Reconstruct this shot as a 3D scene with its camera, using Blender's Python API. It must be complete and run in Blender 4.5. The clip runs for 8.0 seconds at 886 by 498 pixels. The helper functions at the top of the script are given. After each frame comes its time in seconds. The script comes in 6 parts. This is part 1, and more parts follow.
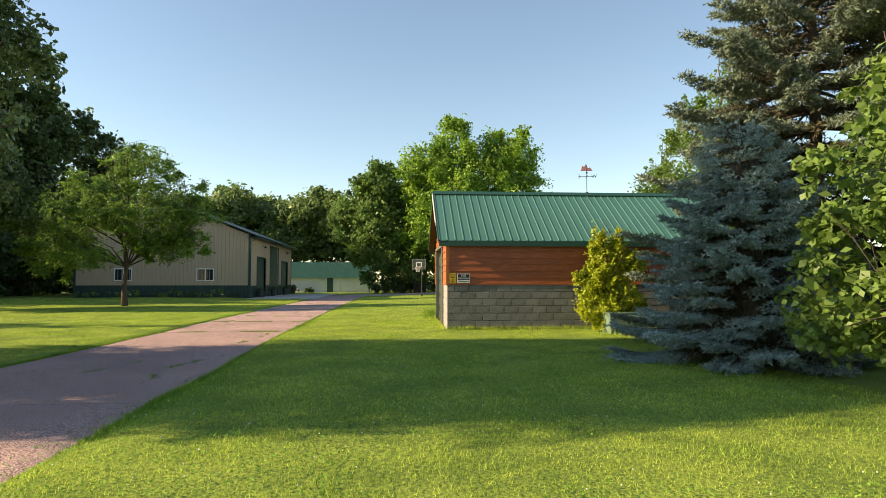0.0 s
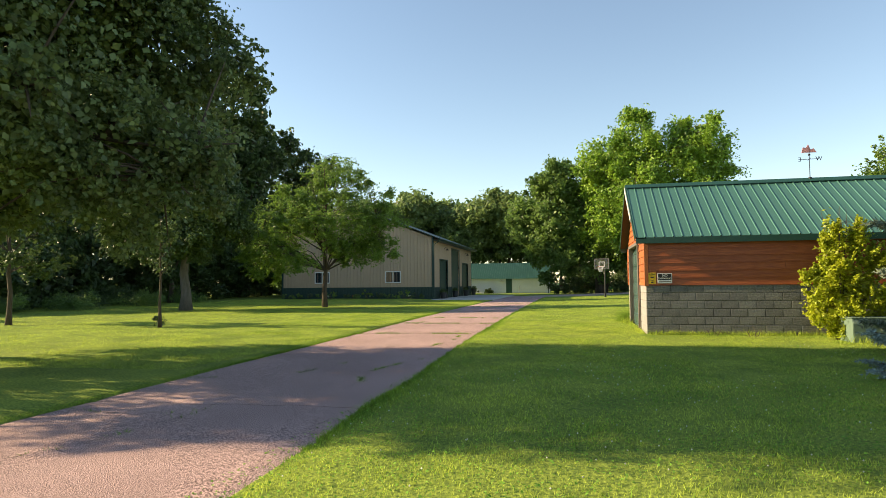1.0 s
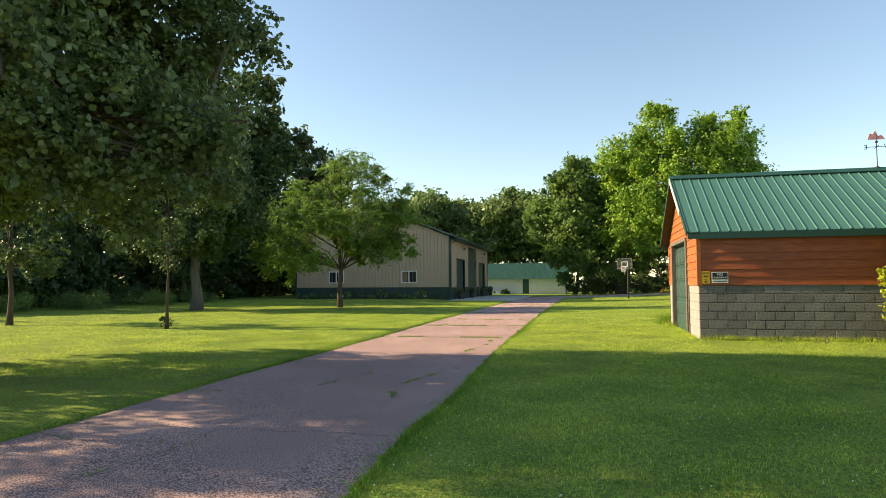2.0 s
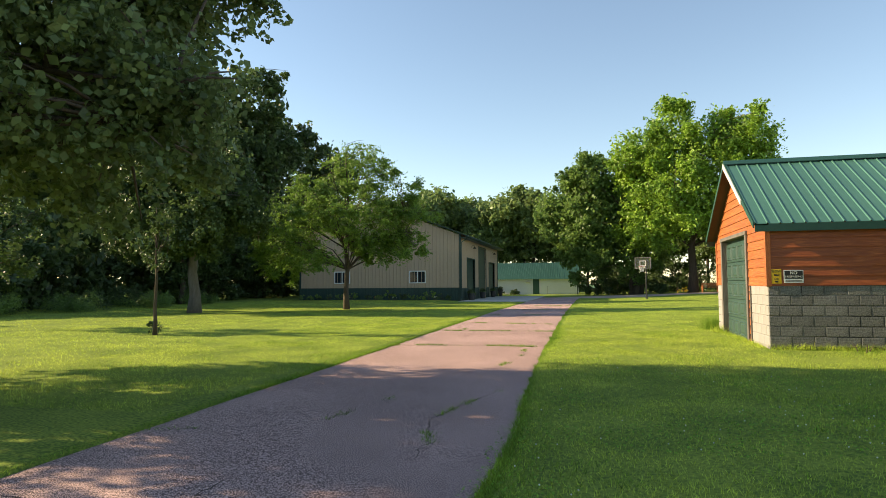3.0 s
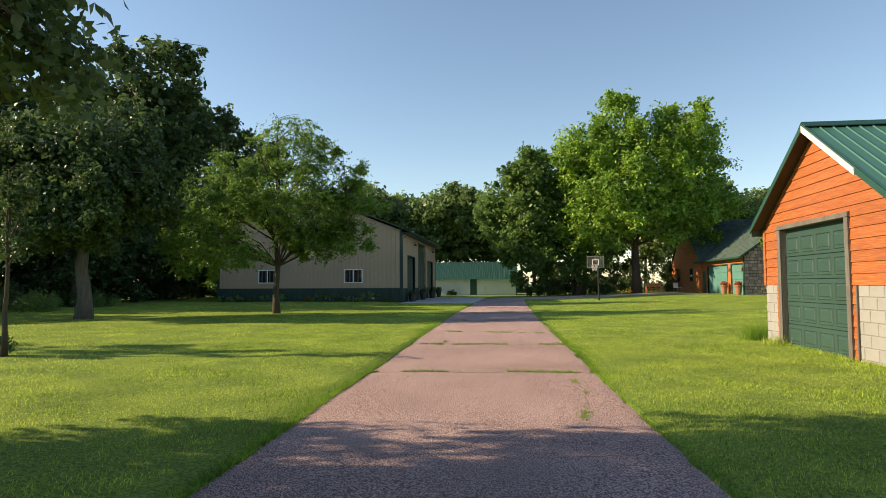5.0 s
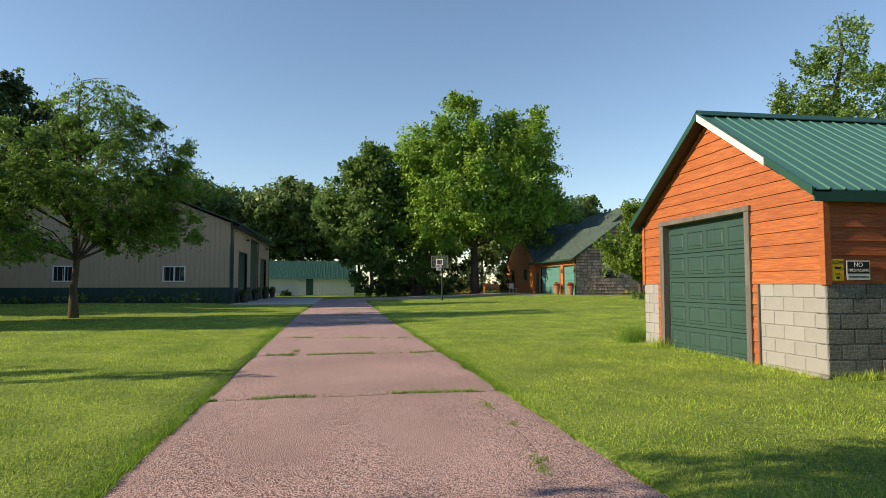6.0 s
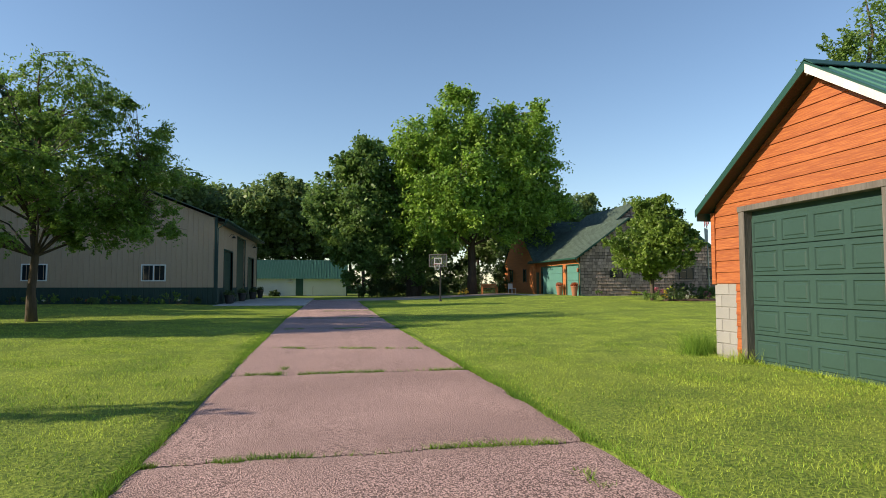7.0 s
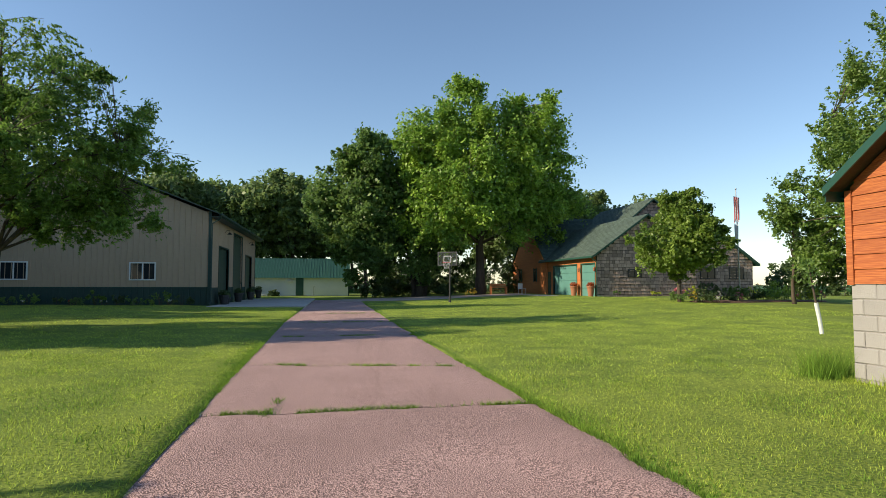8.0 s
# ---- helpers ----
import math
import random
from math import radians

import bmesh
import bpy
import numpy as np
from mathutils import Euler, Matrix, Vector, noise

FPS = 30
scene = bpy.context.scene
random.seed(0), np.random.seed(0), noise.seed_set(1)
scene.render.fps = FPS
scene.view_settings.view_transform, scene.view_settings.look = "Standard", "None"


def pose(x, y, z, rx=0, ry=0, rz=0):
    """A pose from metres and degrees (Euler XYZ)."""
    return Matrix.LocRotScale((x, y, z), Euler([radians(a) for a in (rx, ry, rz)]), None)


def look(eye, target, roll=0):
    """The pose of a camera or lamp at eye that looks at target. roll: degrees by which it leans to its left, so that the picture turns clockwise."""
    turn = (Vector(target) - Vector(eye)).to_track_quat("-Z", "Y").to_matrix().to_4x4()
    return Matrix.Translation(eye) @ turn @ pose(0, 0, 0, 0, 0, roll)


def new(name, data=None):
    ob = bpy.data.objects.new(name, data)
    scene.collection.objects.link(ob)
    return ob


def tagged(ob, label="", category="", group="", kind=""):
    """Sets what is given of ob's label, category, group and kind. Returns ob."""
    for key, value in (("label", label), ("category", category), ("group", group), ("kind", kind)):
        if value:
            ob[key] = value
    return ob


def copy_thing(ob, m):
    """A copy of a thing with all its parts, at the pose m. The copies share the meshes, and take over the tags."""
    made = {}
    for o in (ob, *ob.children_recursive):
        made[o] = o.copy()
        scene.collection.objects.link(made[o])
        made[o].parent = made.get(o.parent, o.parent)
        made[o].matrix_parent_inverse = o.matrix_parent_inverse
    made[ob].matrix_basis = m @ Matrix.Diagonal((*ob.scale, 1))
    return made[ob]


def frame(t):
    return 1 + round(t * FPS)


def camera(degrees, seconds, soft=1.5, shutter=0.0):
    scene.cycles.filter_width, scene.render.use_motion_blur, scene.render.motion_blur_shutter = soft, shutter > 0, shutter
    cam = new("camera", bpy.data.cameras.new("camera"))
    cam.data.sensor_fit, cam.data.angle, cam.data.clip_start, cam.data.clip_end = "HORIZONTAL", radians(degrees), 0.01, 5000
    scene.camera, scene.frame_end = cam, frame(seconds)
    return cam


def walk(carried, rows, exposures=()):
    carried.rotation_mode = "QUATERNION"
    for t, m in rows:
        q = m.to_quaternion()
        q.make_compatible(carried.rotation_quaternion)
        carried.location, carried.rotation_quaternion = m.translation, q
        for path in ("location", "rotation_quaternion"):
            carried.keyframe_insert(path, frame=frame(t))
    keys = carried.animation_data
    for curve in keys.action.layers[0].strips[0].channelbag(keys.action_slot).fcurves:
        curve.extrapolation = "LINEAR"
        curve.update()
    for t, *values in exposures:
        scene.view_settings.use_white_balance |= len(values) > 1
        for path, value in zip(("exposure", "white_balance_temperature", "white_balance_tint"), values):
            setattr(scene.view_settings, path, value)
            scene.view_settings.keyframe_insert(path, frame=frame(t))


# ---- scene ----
cam = camera(70.9, 8.0, soft=0.65)
PATH = [
    (0, (-1.407, -17.536, 1.28), (-1.26, -15.544, 1.387), -0.0),
    (0.5, (-1.571, -17.314, 1.281), (-1.752, -15.326, 1.39), -0.3),
    (1, (-1.833, -16.931, 1.309), (-2.242, -14.976, 1.42), -0.5),
    (1.5, (-2.174, -16.316, 1.294), (-2.601, -14.366, 1.407), -0.4),
    (2, (-2.562, -15.587, 1.273), (-3.009, -13.641, 1.386), -0.3),
    (3.5, (-3.964, -12.618, 1.293), (-4.426, -10.675, 1.407), -0.4),
    (4, (-4.536, -11.587, 1.298), (-4.994, -9.643, 1.412), -0.4),
    (4.5, (-5.108, -10.582, 1.285), (-5.51, -8.626, 1.401), -0.5),
    (5, (-5.648, -9.567, 1.258), (-5.866, -7.582, 1.372), -0.3),
    (5.2, (-5.826, -9.129, 1.244), (-5.897, -7.133, 1.359), -0.3),
    (6.3, (-6.401, -6.64, 1.205), (-6.057, -4.673, 1.319), 0.0),
    (6.5, (-6.434, -6.115, 1.203), (-6.09, -4.148, 1.317), 0.0),
    (7, (-6.485, -4.758, 1.191), (-6.141, -2.791, 1.306), 0.0),
    (7.5, (-6.529, -3.373, 1.195), (-6.186, -1.406, 1.309), 0.1),
    (8, (-6.622, -2.026, 1.198), (-6.279, -0.059, 1.312), 0.1),
]
walk(cam, [(t, look(eye, target, roll)) for t, eye, target, roll in PATH],
     exposures=((0.0, 0.92, 7400, 9), (2.0, 1.04, 7350, 9), (3.5, 0.92, 7300, 9), (4.5, 0.76, 7150, 9), (6.3, 0.40, 6250, 10), (8.0, 0.40, 6150, 10)))

# ---- light ----
world = bpy.data.worlds.new("sky")
scene.world = world
world.use_nodes = True
wn, wl = world.node_tree.nodes, world.node_tree.links
sky = wn.new("ShaderNodeTexSky")
sky.sky_type, sky.sun_disc = "NISHITA", False
SUN_WAY = Vector((-1.0, -0.06, 0.48)).normalized()
sky.sun_elevation = math.asin(SUN_WAY.z)
sky.sun_rotation = math.atan2(SUN_WAY.x, SUN_WAY.y)
sky.air_density, sky.dust_density, sky.ozone_density = 1.0, 0.1, 1.2
wl.new(sky.outputs[0], wn["Background"].inputs[0])
wn["Background"].inputs[1].default_value = 0.122
sun = new("sun", bpy.data.lights.new("sun", "SUN"))
sun.data.energy, sun.data.angle, sun.data.color = 5.0, radians(0.6), (1.0, 0.83, 0.57)
sun.matrix_world = look(SUN_WAY * 60, (0, 0, 0))


# ---- materials ----
def mat(name, col, col2=None, rough=0.7, metal=0.0, big=0.6, fine=40.0, mix=0.5, bump=0.15, stretch=(1, 1, 1),
        shift=0.0, island=False, leaf=0.0, spec=0.5, detail=6.0, grain=0.25, sharp=0.2):
    """A procedural surface: two colours mixed by a broad and a fine noise, a fine relief, a shift of value per piece."""
    m = bpy.data.materials.new(name)
    m.use_nodes = True
    n, l = m.node_tree.nodes, m.node_tree.links
    bsdf = n["Principled BSDF"]
    col2 = col2 or tuple(c * 0.7 for c in col)
    tc = n.new("ShaderNodeTexCoord")
    mp = n.new("ShaderNodeMapping")
    mp.inputs["Scale"].default_value = stretch
    l.new(tc.outputs["Object"], mp.inputs[0])
    a, b = n.new("ShaderNodeTexNoise"), n.new("ShaderNodeTexNoise")
    a.inputs["Scale"].default_value, a.inputs["Detail"].default_value = big, 4.0
    b.inputs["Scale"].default_value, b.inputs["Detail"].default_value = fine, detail
    for t in (a, b):
        l.new(mp.outputs[0], t.inputs["Vector"])
    ramp = n.new("ShaderNodeMapRange")
    ramp.inputs[1].default_value, ramp.inputs[2].default_value = 0.35, 0.65
    l.new(a.outputs[0], ramp.inputs[0])
    fac = n.new("ShaderNodeMath")
    fac.operation, fac.use_clamp = "MULTIPLY_ADD", True
    l.new(ramp.outputs[0], fac.inputs[0])
    fac.inputs[1].default_value = mix
    gr = n.new("ShaderNodeMapRange")
    gr.inputs[1].default_value, gr.inputs[2].default_value = 0.5 - sharp, 0.5 + sharp
    gr.inputs[3].default_value, gr.inputs[4].default_value = 0.0, grain * 2
    l.new(b.outputs[0], gr.inputs[0])
    l.new(gr.outputs[0], fac.inputs[2])
    mx = n.new("ShaderNodeMix")
    mx.data_type = "RGBA"
    l.new(fac.outputs[0], mx.inputs[0])
    mx.inputs[6].default_value, mx.inputs[7].default_value = (*col, 1), (*col2, 1)
    out = mx.outputs[2]
    if shift:
        if island:
            r = n.new("ShaderNodeNewGeometry").outputs["Random Per Island"]
        else:
            r = n.new("ShaderNodeObjectInfo").outputs["Random"]
        rr = n.new("ShaderNodeMapRange")
        rr.inputs[3].default_value, rr.inputs[4].default_value = 1 - shift, 1 + shift
        l.new(r, rr.inputs[0])
        hs = n.new("ShaderNodeHueSaturation")
        l.new(rr.outputs[0], hs.inputs["Value"])
        l.new(out, hs.inputs["Color"])
        out = hs.outputs[0]
    l.new(out, bsdf.inputs["Base Color"])
    bsdf.inputs["Roughness"].default_value, bsdf.inputs["Metallic"].default_value = rough, metal
    bsdf.inputs["Specular IOR Level"].default_value = spec
    if bump:
        bp = n.new("ShaderNodeBump")
        bp.inputs["Strength"].default_value, bp.inputs["Distance"].default_value = bump, 0.02
        l.new(b.outputs[0], bp.inputs["Height"])
        l.new(bp.outputs[0], bsdf.inputs["Normal"])
    if leaf:
        tr = n.new("ShaderNodeBsdfTranslucent")
        l.new(out, tr.inputs["Color"])
        ms = n.new("ShaderNodeMixShader")
        ms.inputs[0].default_value = leaf
        l.new(bsdf.outputs[0], ms.inputs[1])
        l.new(tr.outputs[0], ms.inputs[2])
        l.new(ms.outputs[0], n["Material Output"].inputs[0])
    return m


def leafy(name, col, col2, shift=0.35, rough=0.45, leaf=0.35, spec=0.45):
    return mat(name, col, col2, rough=rough, big=0.35, fine=3.0, mix=0.7, bump=0, shift=shift, island=True, leaf=leaf, spec=spec)


GRASS = mat("lawn_soil", (0.31, 0.38, 0.065), (0.11, 0.165, 0.035), rough=0.95, big=0.9, fine=30, bump=1.0, mix=0.4, grain=0.42, sharp=0.14, spec=0.1)
BLADES = mat("grass_blades", (0.60, 0.69, 0.11), (0.25, 0.37, 0.06), rough=0.7, big=0.9, fine=7.0, mix=0.5, bump=0, shift=0.5, island=True, leaf=0.45, spec=0.2, grain=0.27, sharp=0.13)
CLOVER = leafy("clover", (0.24, 0.44, 0.06), (0.15, 0.32, 0.045), leaf=0.3, spec=0.15, rough=0.8)
EDGE = leafy("edge_grass_blades", (0.30, 0.44, 0.06), (0.13, 0.25, 0.035), shift=0.5, leaf=0.3, rough=0.8, spec=0.1)
FIELD = mat("bean_field", (0.06, 0.15, 0.03), (0.04, 0.11, 0.02), rough=0.9, big=0.1, fine=2, bump=0.6)
DRIVE = mat("red_chip_seal", (0.72, 0.49, 0.45), (0.13, 0.085, 0.08), rough=0.95, big=0.45, fine=96, mix=0.22, bump=0.55, grain=0.5, detail=1.0, spec=0.2, sharp=0.075)
CONCRETE = mat("pale_concrete", (0.5, 0.48, 0.44), (0.38, 0.36, 0.33), rough=0.85, big=0.4, fine=50, bump=0.2)
GRAVEL = mat("pinkish_gravel", (0.42, 0.33, 0.28), (0.3, 0.24, 0.2), rough=0.95, big=0.5, fine=60, bump=0.7)
DIRT = mat("bare_earth", (0.06, 0.045, 0.03), (0.035, 0.028, 0.02), rough=0.95, fine=30, bump=0.6)
MULCH = mat("reddish_mulch", (0.2, 0.11, 0.08), (0.1, 0.06, 0.045), rough=0.95, fine=40, bump=0.8)
ORANGE_Y = mat("stained_cedar_end", (0.53, 0.175, 0.045), (0.32, 0.085, 0.024), rough=0.6, big=1.6, fine=11, stretch=(4, 0.35, 9), mix=0.3, bump=0.25, shift=0.09, grain=0.6)
ORANGE_X = mat("stained_cedar_side", (0.52, 0.145, 0.04), (0.30, 0.07, 0.022), rough=0.5, big=1.6, fine=11, stretch=(0.35, 4, 9), mix=0.3, bump=0.25, shift=0.09, grain=0.6)
GREY_WOOD = mat("weathered_wood", (0.185, 0.165, 0.15), (0.095, 0.082, 0.072), rough=0.85, big=2, fine=12, stretch=(4, 4, 0.6), bump=0.4)
# bare brown rafters, with the shade under the overhang darkened into the colour
SOFFIT = mat("bare_rafters_painted_shade", (0.075, 0.05, 0.035), (0.045, 0.03, 0.022), rough=0.85, fine=20, stretch=(1, 0.5, 4), bump=0.3)
WHITE_WOOD = mat("worn_white_paint", (0.78, 0.76, 0.72), (0.62, 0.58, 0.54), rough=0.6, big=3, fine=30, bump=0.1)
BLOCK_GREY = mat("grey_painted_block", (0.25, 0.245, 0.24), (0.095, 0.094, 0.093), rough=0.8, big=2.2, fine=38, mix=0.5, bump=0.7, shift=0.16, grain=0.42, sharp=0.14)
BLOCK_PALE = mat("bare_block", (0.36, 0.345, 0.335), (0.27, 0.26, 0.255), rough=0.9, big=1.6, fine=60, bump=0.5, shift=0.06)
# near-black backing whose colour draws the shadow lines between shake courses
SHAKE_BACK = mat("shake_shadow_backing", (0.05, 0.04, 0.032), (0.03, 0.025, 0.02), rough=0.95, fine=20)
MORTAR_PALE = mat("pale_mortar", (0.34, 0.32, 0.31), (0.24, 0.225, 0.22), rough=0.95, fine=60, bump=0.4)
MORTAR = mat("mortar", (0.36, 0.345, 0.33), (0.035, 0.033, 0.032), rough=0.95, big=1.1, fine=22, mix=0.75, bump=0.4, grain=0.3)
ROOF_GREEN = mat("green_steel_roof", (0.08, 0.21, 0.155), (0.065, 0.18, 0.135), rough=0.34, metal=0.15, big=0.5, fine=8, mix=0.5, bump=0.02, spec=0.6)
TRIM_GREEN = mat("dark_green_trim", (0.022, 0.085, 0.062), (0.016, 0.062, 0.046), rough=0.45, fine=20, bump=0.03)
DOOR_GREEN = mat("green_door_enamel", (0.045, 0.092, 0.078), (0.036, 0.075, 0.064), rough=0.4, big=0.8, fine=18, bump=0.04)
TAN_STEEL = mat("tan_wall_steel", (0.47, 0.345, 0.235), (0.42, 0.305, 0.205), rough=0.5, big=0.3, fine=6, bump=0.02)
DARK_GREEN_STEEL = mat("dark_green_steel", (0.018, 0.055, 0.045), (0.014, 0.042, 0.035), rough=0.5, fine=10, bump=0.02)
WHITE_SIDING = mat("white_lap_siding", (0.84, 0.85, 0.85), (0.74, 0.75, 0.76), rough=0.55, fine=20, bump=0.05)
SHAKE = mat("weathered_cedar_shake", (0.46, 0.335, 0.27), (0.29, 0.205, 0.165), rough=0.9, big=1.5, fine=20, stretch=(3, 3, 0.6), bump=0.4, shift=0.38, island=True)
SHINGLE = mat("green_grey_shingle", (0.085, 0.125, 0.095), (0.05, 0.075, 0.065), rough=0.9, big=0.8, fine=25, bump=0.5, shift=0.2, island=True)
TEAL_DOOR = mat("teal_overhead_door", (0.12, 0.28, 0.245), (0.09, 0.22, 0.195), rough=0.5, big=1, fine=12, bump=0.04)
CEDAR_HOUSE = mat("orange_house_siding", (0.55, 0.20, 0.06), (0.40, 0.13, 0.04), rough=0.6, big=1.0, fine=10, stretch=(4, 0.6, 6), bump=0.2)
BARK = mat("grey_brown_bark", (0.12, 0.09, 0.065), (0.06, 0.045, 0.034), rough=0.95, big=3, fine=14, stretch=(3, 3, 0.5), bump=0.9)
BARK_PALE = mat("pale_grey_bark", (0.20, 0.18, 0.16), (0.10, 0.09, 0.08), rough=0.95, big=3, fine=14, stretch=(3, 3, 0.5), bump=0.9)
TERRACOTTA = mat("terracotta", (0.42, 0.17, 0.09), (0.3, 0.12, 0.06), rough=0.8, fine=30)
DARK_POT = mat("dark_glazed_pot", (0.05, 0.05, 0.05), (0.03, 0.03, 0.03), rough=0.4, fine=20)
BLACK = mat("black_iron", (0.02, 0.02, 0.022), (0.012, 0.012, 0.012), rough=0.5, fine=30)
STEEL = mat("galvanised_steel", (0.45, 0.46, 0.47), (0.36, 0.37, 0.38), rough=0.4, metal=0.8, fine=20, bump=0.05)
VINYL = mat("white_vinyl", (0.8, 0.8, 0.78), (0.72, 0.72, 0.7), rough=0.45, fine=20, bump=0)
BOX_GREEN = mat("utility_box_green", (0.16, 0.23, 0.18), (0.13, 0.19, 0.15), rough=0.5, fine=15, bump=0.04)
YELLOW = mat("yellow_sign_paint", (0.75, 0.46, 0.02), (0.68, 0.4, 0.02), rough=0.4, fine=20, bump=0)
WHITE = mat("white_sign_paint", (0.8, 0.8, 0.78), (0.72, 0.72, 0.7), rough=0.4, fine=20, bump=0)
RED = mat("red_paint", (0.55, 0.05, 0.05), (0.45, 0.04, 0.04), rough=0.6, fine=20, bump=0)
NAVY = mat("navy_cloth", (0.03, 0.04, 0.14), (0.02, 0.03, 0.1), rough=0.8, fine=20, bump=0)
CLOTH_W = mat("white_cloth", (0.75, 0.74, 0.74), (0.68, 0.66, 0.66), rough=0.8, fine=20, bump=0)
CLOTH_R = mat("red_cloth", (0.5, 0.07, 0.08), (0.42, 0.05, 0.06), rough=0.8, fine=20, bump=0)
PINK = mat("faded_pink_paint", (0.85, 0.4, 0.36), (0.8, 0.3, 0.28), rough=0.5, fine=20, bump=0)
FLOWER_Y = leafy("yellow_petals", (0.65, 0.5, 0.05), (0.55, 0.4, 0.04))
FLOWER_P = leafy("pink_petals", (0.6, 0.2, 0.25), (0.5, 0.14, 0.2))
FLOWER_W = leafy("white_petals", (0.75, 0.75, 0.68), (0.65, 0.66, 0.6))
FLOWER_O = leafy("rust_petals", (0.5, 0.12, 0.03), (0.4, 0.08, 0.02))
LEAF_DARK = leafy("dark_broad_leaves", (0.115, 0.175, 0.055), (0.06, 0.102, 0.033), leaf=0.38)
LEAF_MAPLE = leafy("maple_leaves", (0.21, 0.28, 0.10), (0.10, 0.155, 0.055), leaf=0.35)
LEAF_MID = leafy("mid_green_leaves", (0.24, 0.36, 0.085), (0.12, 0.21, 0.05), leaf=0.48)
LEAF_FAR = leafy("far_belt_leaves", (0.26, 0.35, 0.11), (0.14, 0.21, 0.07), leaf=0.48)
LEAF_BRIGHT = leafy("bright_maple_leaves", (0.35, 0.51, 0.06), (0.17, 0.30, 0.042), leaf=0.37)
LEAF_ORNAMENT = leafy("ornamental_tree_leaves", (0.29, 0.40, 0.065), (0.14, 0.23, 0.04), leaf=0.45)
LEAF_ASH = leafy("ash_leaves", (0.25, 0.36, 0.07), (0.13, 0.22, 0.045), leaf=0.42)
LEAF_LOCUST = leafy("locust_leaflets", (0.24, 0.38, 0.06), (0.11, 0.20, 0.036), leaf=0.45)
LEAF_YELLOW = leafy("yellow_green_leaves", (0.58, 0.60, 0.045), (0.30, 0.38, 0.035), leaf=0.45)
LEAF_LILAC = leafy("lilac_leaves", (0.24, 0.34, 0.075), (0.13, 0.22, 0.055), leaf=0.4)
NEEDLE = leafy("blue_spruce_needles", (0.34, 0.44, 0.42), (0.2, 0.28, 0.27), leaf=0.1, rough=0.7)
NEEDLE_OLD = leafy("grey_green_needles", (0.25, 0.30, 0.21), (0.14, 0.175, 0.12), leaf=0.1, rough=0.7)
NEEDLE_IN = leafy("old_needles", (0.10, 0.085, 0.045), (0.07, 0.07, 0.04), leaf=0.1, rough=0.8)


def glass():
    m = bpy.data.materials.new("window_glass")
    m.use_nodes = True
    b = m.node_tree.nodes["Principled BSDF"]
    b.inputs["Base Color"].default_value = (0.02, 0.025, 0.03, 1)
    b.inputs["Roughness"].default_value = 0.03
    b.inputs["Specular IOR Level"].default_value = 0.28
    return m


GLASS = glass()


def clear():
    """Thin clear acrylic."""
    m = bpy.data.materials.new("clear_acrylic")
    m.use_nodes = True
    n, l = m.node_tree.nodes, m.node_tree.links
    t, x = n.new("ShaderNodeBsdfTransparent"), n.new("ShaderNodeMixShader")
    x.inputs[0].default_value = 0.95
    n["Principled BSDF"].inputs["Base Color"].default_value = (0.5, 0.55, 0.58, 1)
    n["Principled BSDF"].inputs["Roughness"].default_value = 0.1
    l.new(n["Principled BSDF"].outputs[0], x.inputs[1])
    l.new(t.outputs[0], x.inputs[2])
    l.new(x.outputs[0], n["Material Output"].inputs[0])
    return m


DRIVE_W, DRIVE_E, DRIVE_N = -7.86, -4.40, 50.0


def drift(side, y):
    """How far an edge of the drive has wandered sideways at y: the drive bends slowly to the west."""
    if side < 0:
        return -0.022 * min(max(y, -16.0), 19.0)
    return -0.027 * max(y, -16.0) if y < 0 else -0.013 * min(y, 17.0)


def drive_edges(y):
    return DRIVE_W + drift(-1, y), DRIVE_E + drift(1, y)


# ---- mesh helpers ----
def thing(name, loc, label, category, group="", kind="", turn=0.0):
    ob = new(name)
    ob.empty_display_size = 0.2
    ob.matrix_basis = pose(*loc, 0, 0, turn)
    return tagged(ob, label, category, group, kind)


def part(name, bm, material, parent=None, label="", smooth=False):
    me = bpy.data.meshes.new(name)
    bm.to_mesh(me)
    bm.free()
    me.materials.append(material)
    if smooth:
        me.polygons.foreach_set("use_smooth", [True] * len(me.polygons))
    ob = new(name, me)
    if parent:
        ob.parent = parent
    return tagged(ob, label)


def raw(name, verts, faces, material, parent=None, label="", smooth=False):
    me = bpy.data.meshes.new(name)
    if isinstance(faces, np.ndarray):
        k, n = faces.shape[1], len(faces)
        me.vertices.add(len(verts))
        me.vertices.foreach_set("co", np.asarray(verts, dtype=np.float32).ravel())
        me.loops.add(n * k)
        me.loops.foreach_set("vertex_index", faces.astype(np.int32).ravel())
        me.polygons.add(n)
        me.polygons.foreach_set("loop_start", np.arange(0, n * k, k, dtype=np.int32))
        me.update(calc_edges=True)
        me.validate()
    else:
        me.from_pydata(verts, [], faces)
    me.materials.append(material)
    if smooth:
        me.polygons.foreach_set("use_smooth", [True] * len(me.polygons))
    ob = new(name, me)
    if parent:
        ob.parent = parent
    return tagged(ob, label)


def box(bm, x0, x1, y0, y1, z0, z1, bevel=0.0):
    g = bmesh.ops.create_cube(bm, size=1.0, matrix=Matrix.Translation(((x0 + x1) / 2, (y0 + y1) / 2, (z0 + z1) / 2)) @ Matrix.Diagonal((abs(x1 - x0), abs(y1 - y0), abs(z1 - z0), 1)))
    if bevel:
        es = list({e for v in g["verts"] for e in v.link_edges})
        bmesh.ops.bevel(bm, geom=es, offset=bevel, segments=1, affect="EDGES")
    return bm


def boxes(*dims, bevel=0.0):
    bm = bmesh.new()
    for d in dims:
        box(bm, *d, bevel=bevel)
    return bm


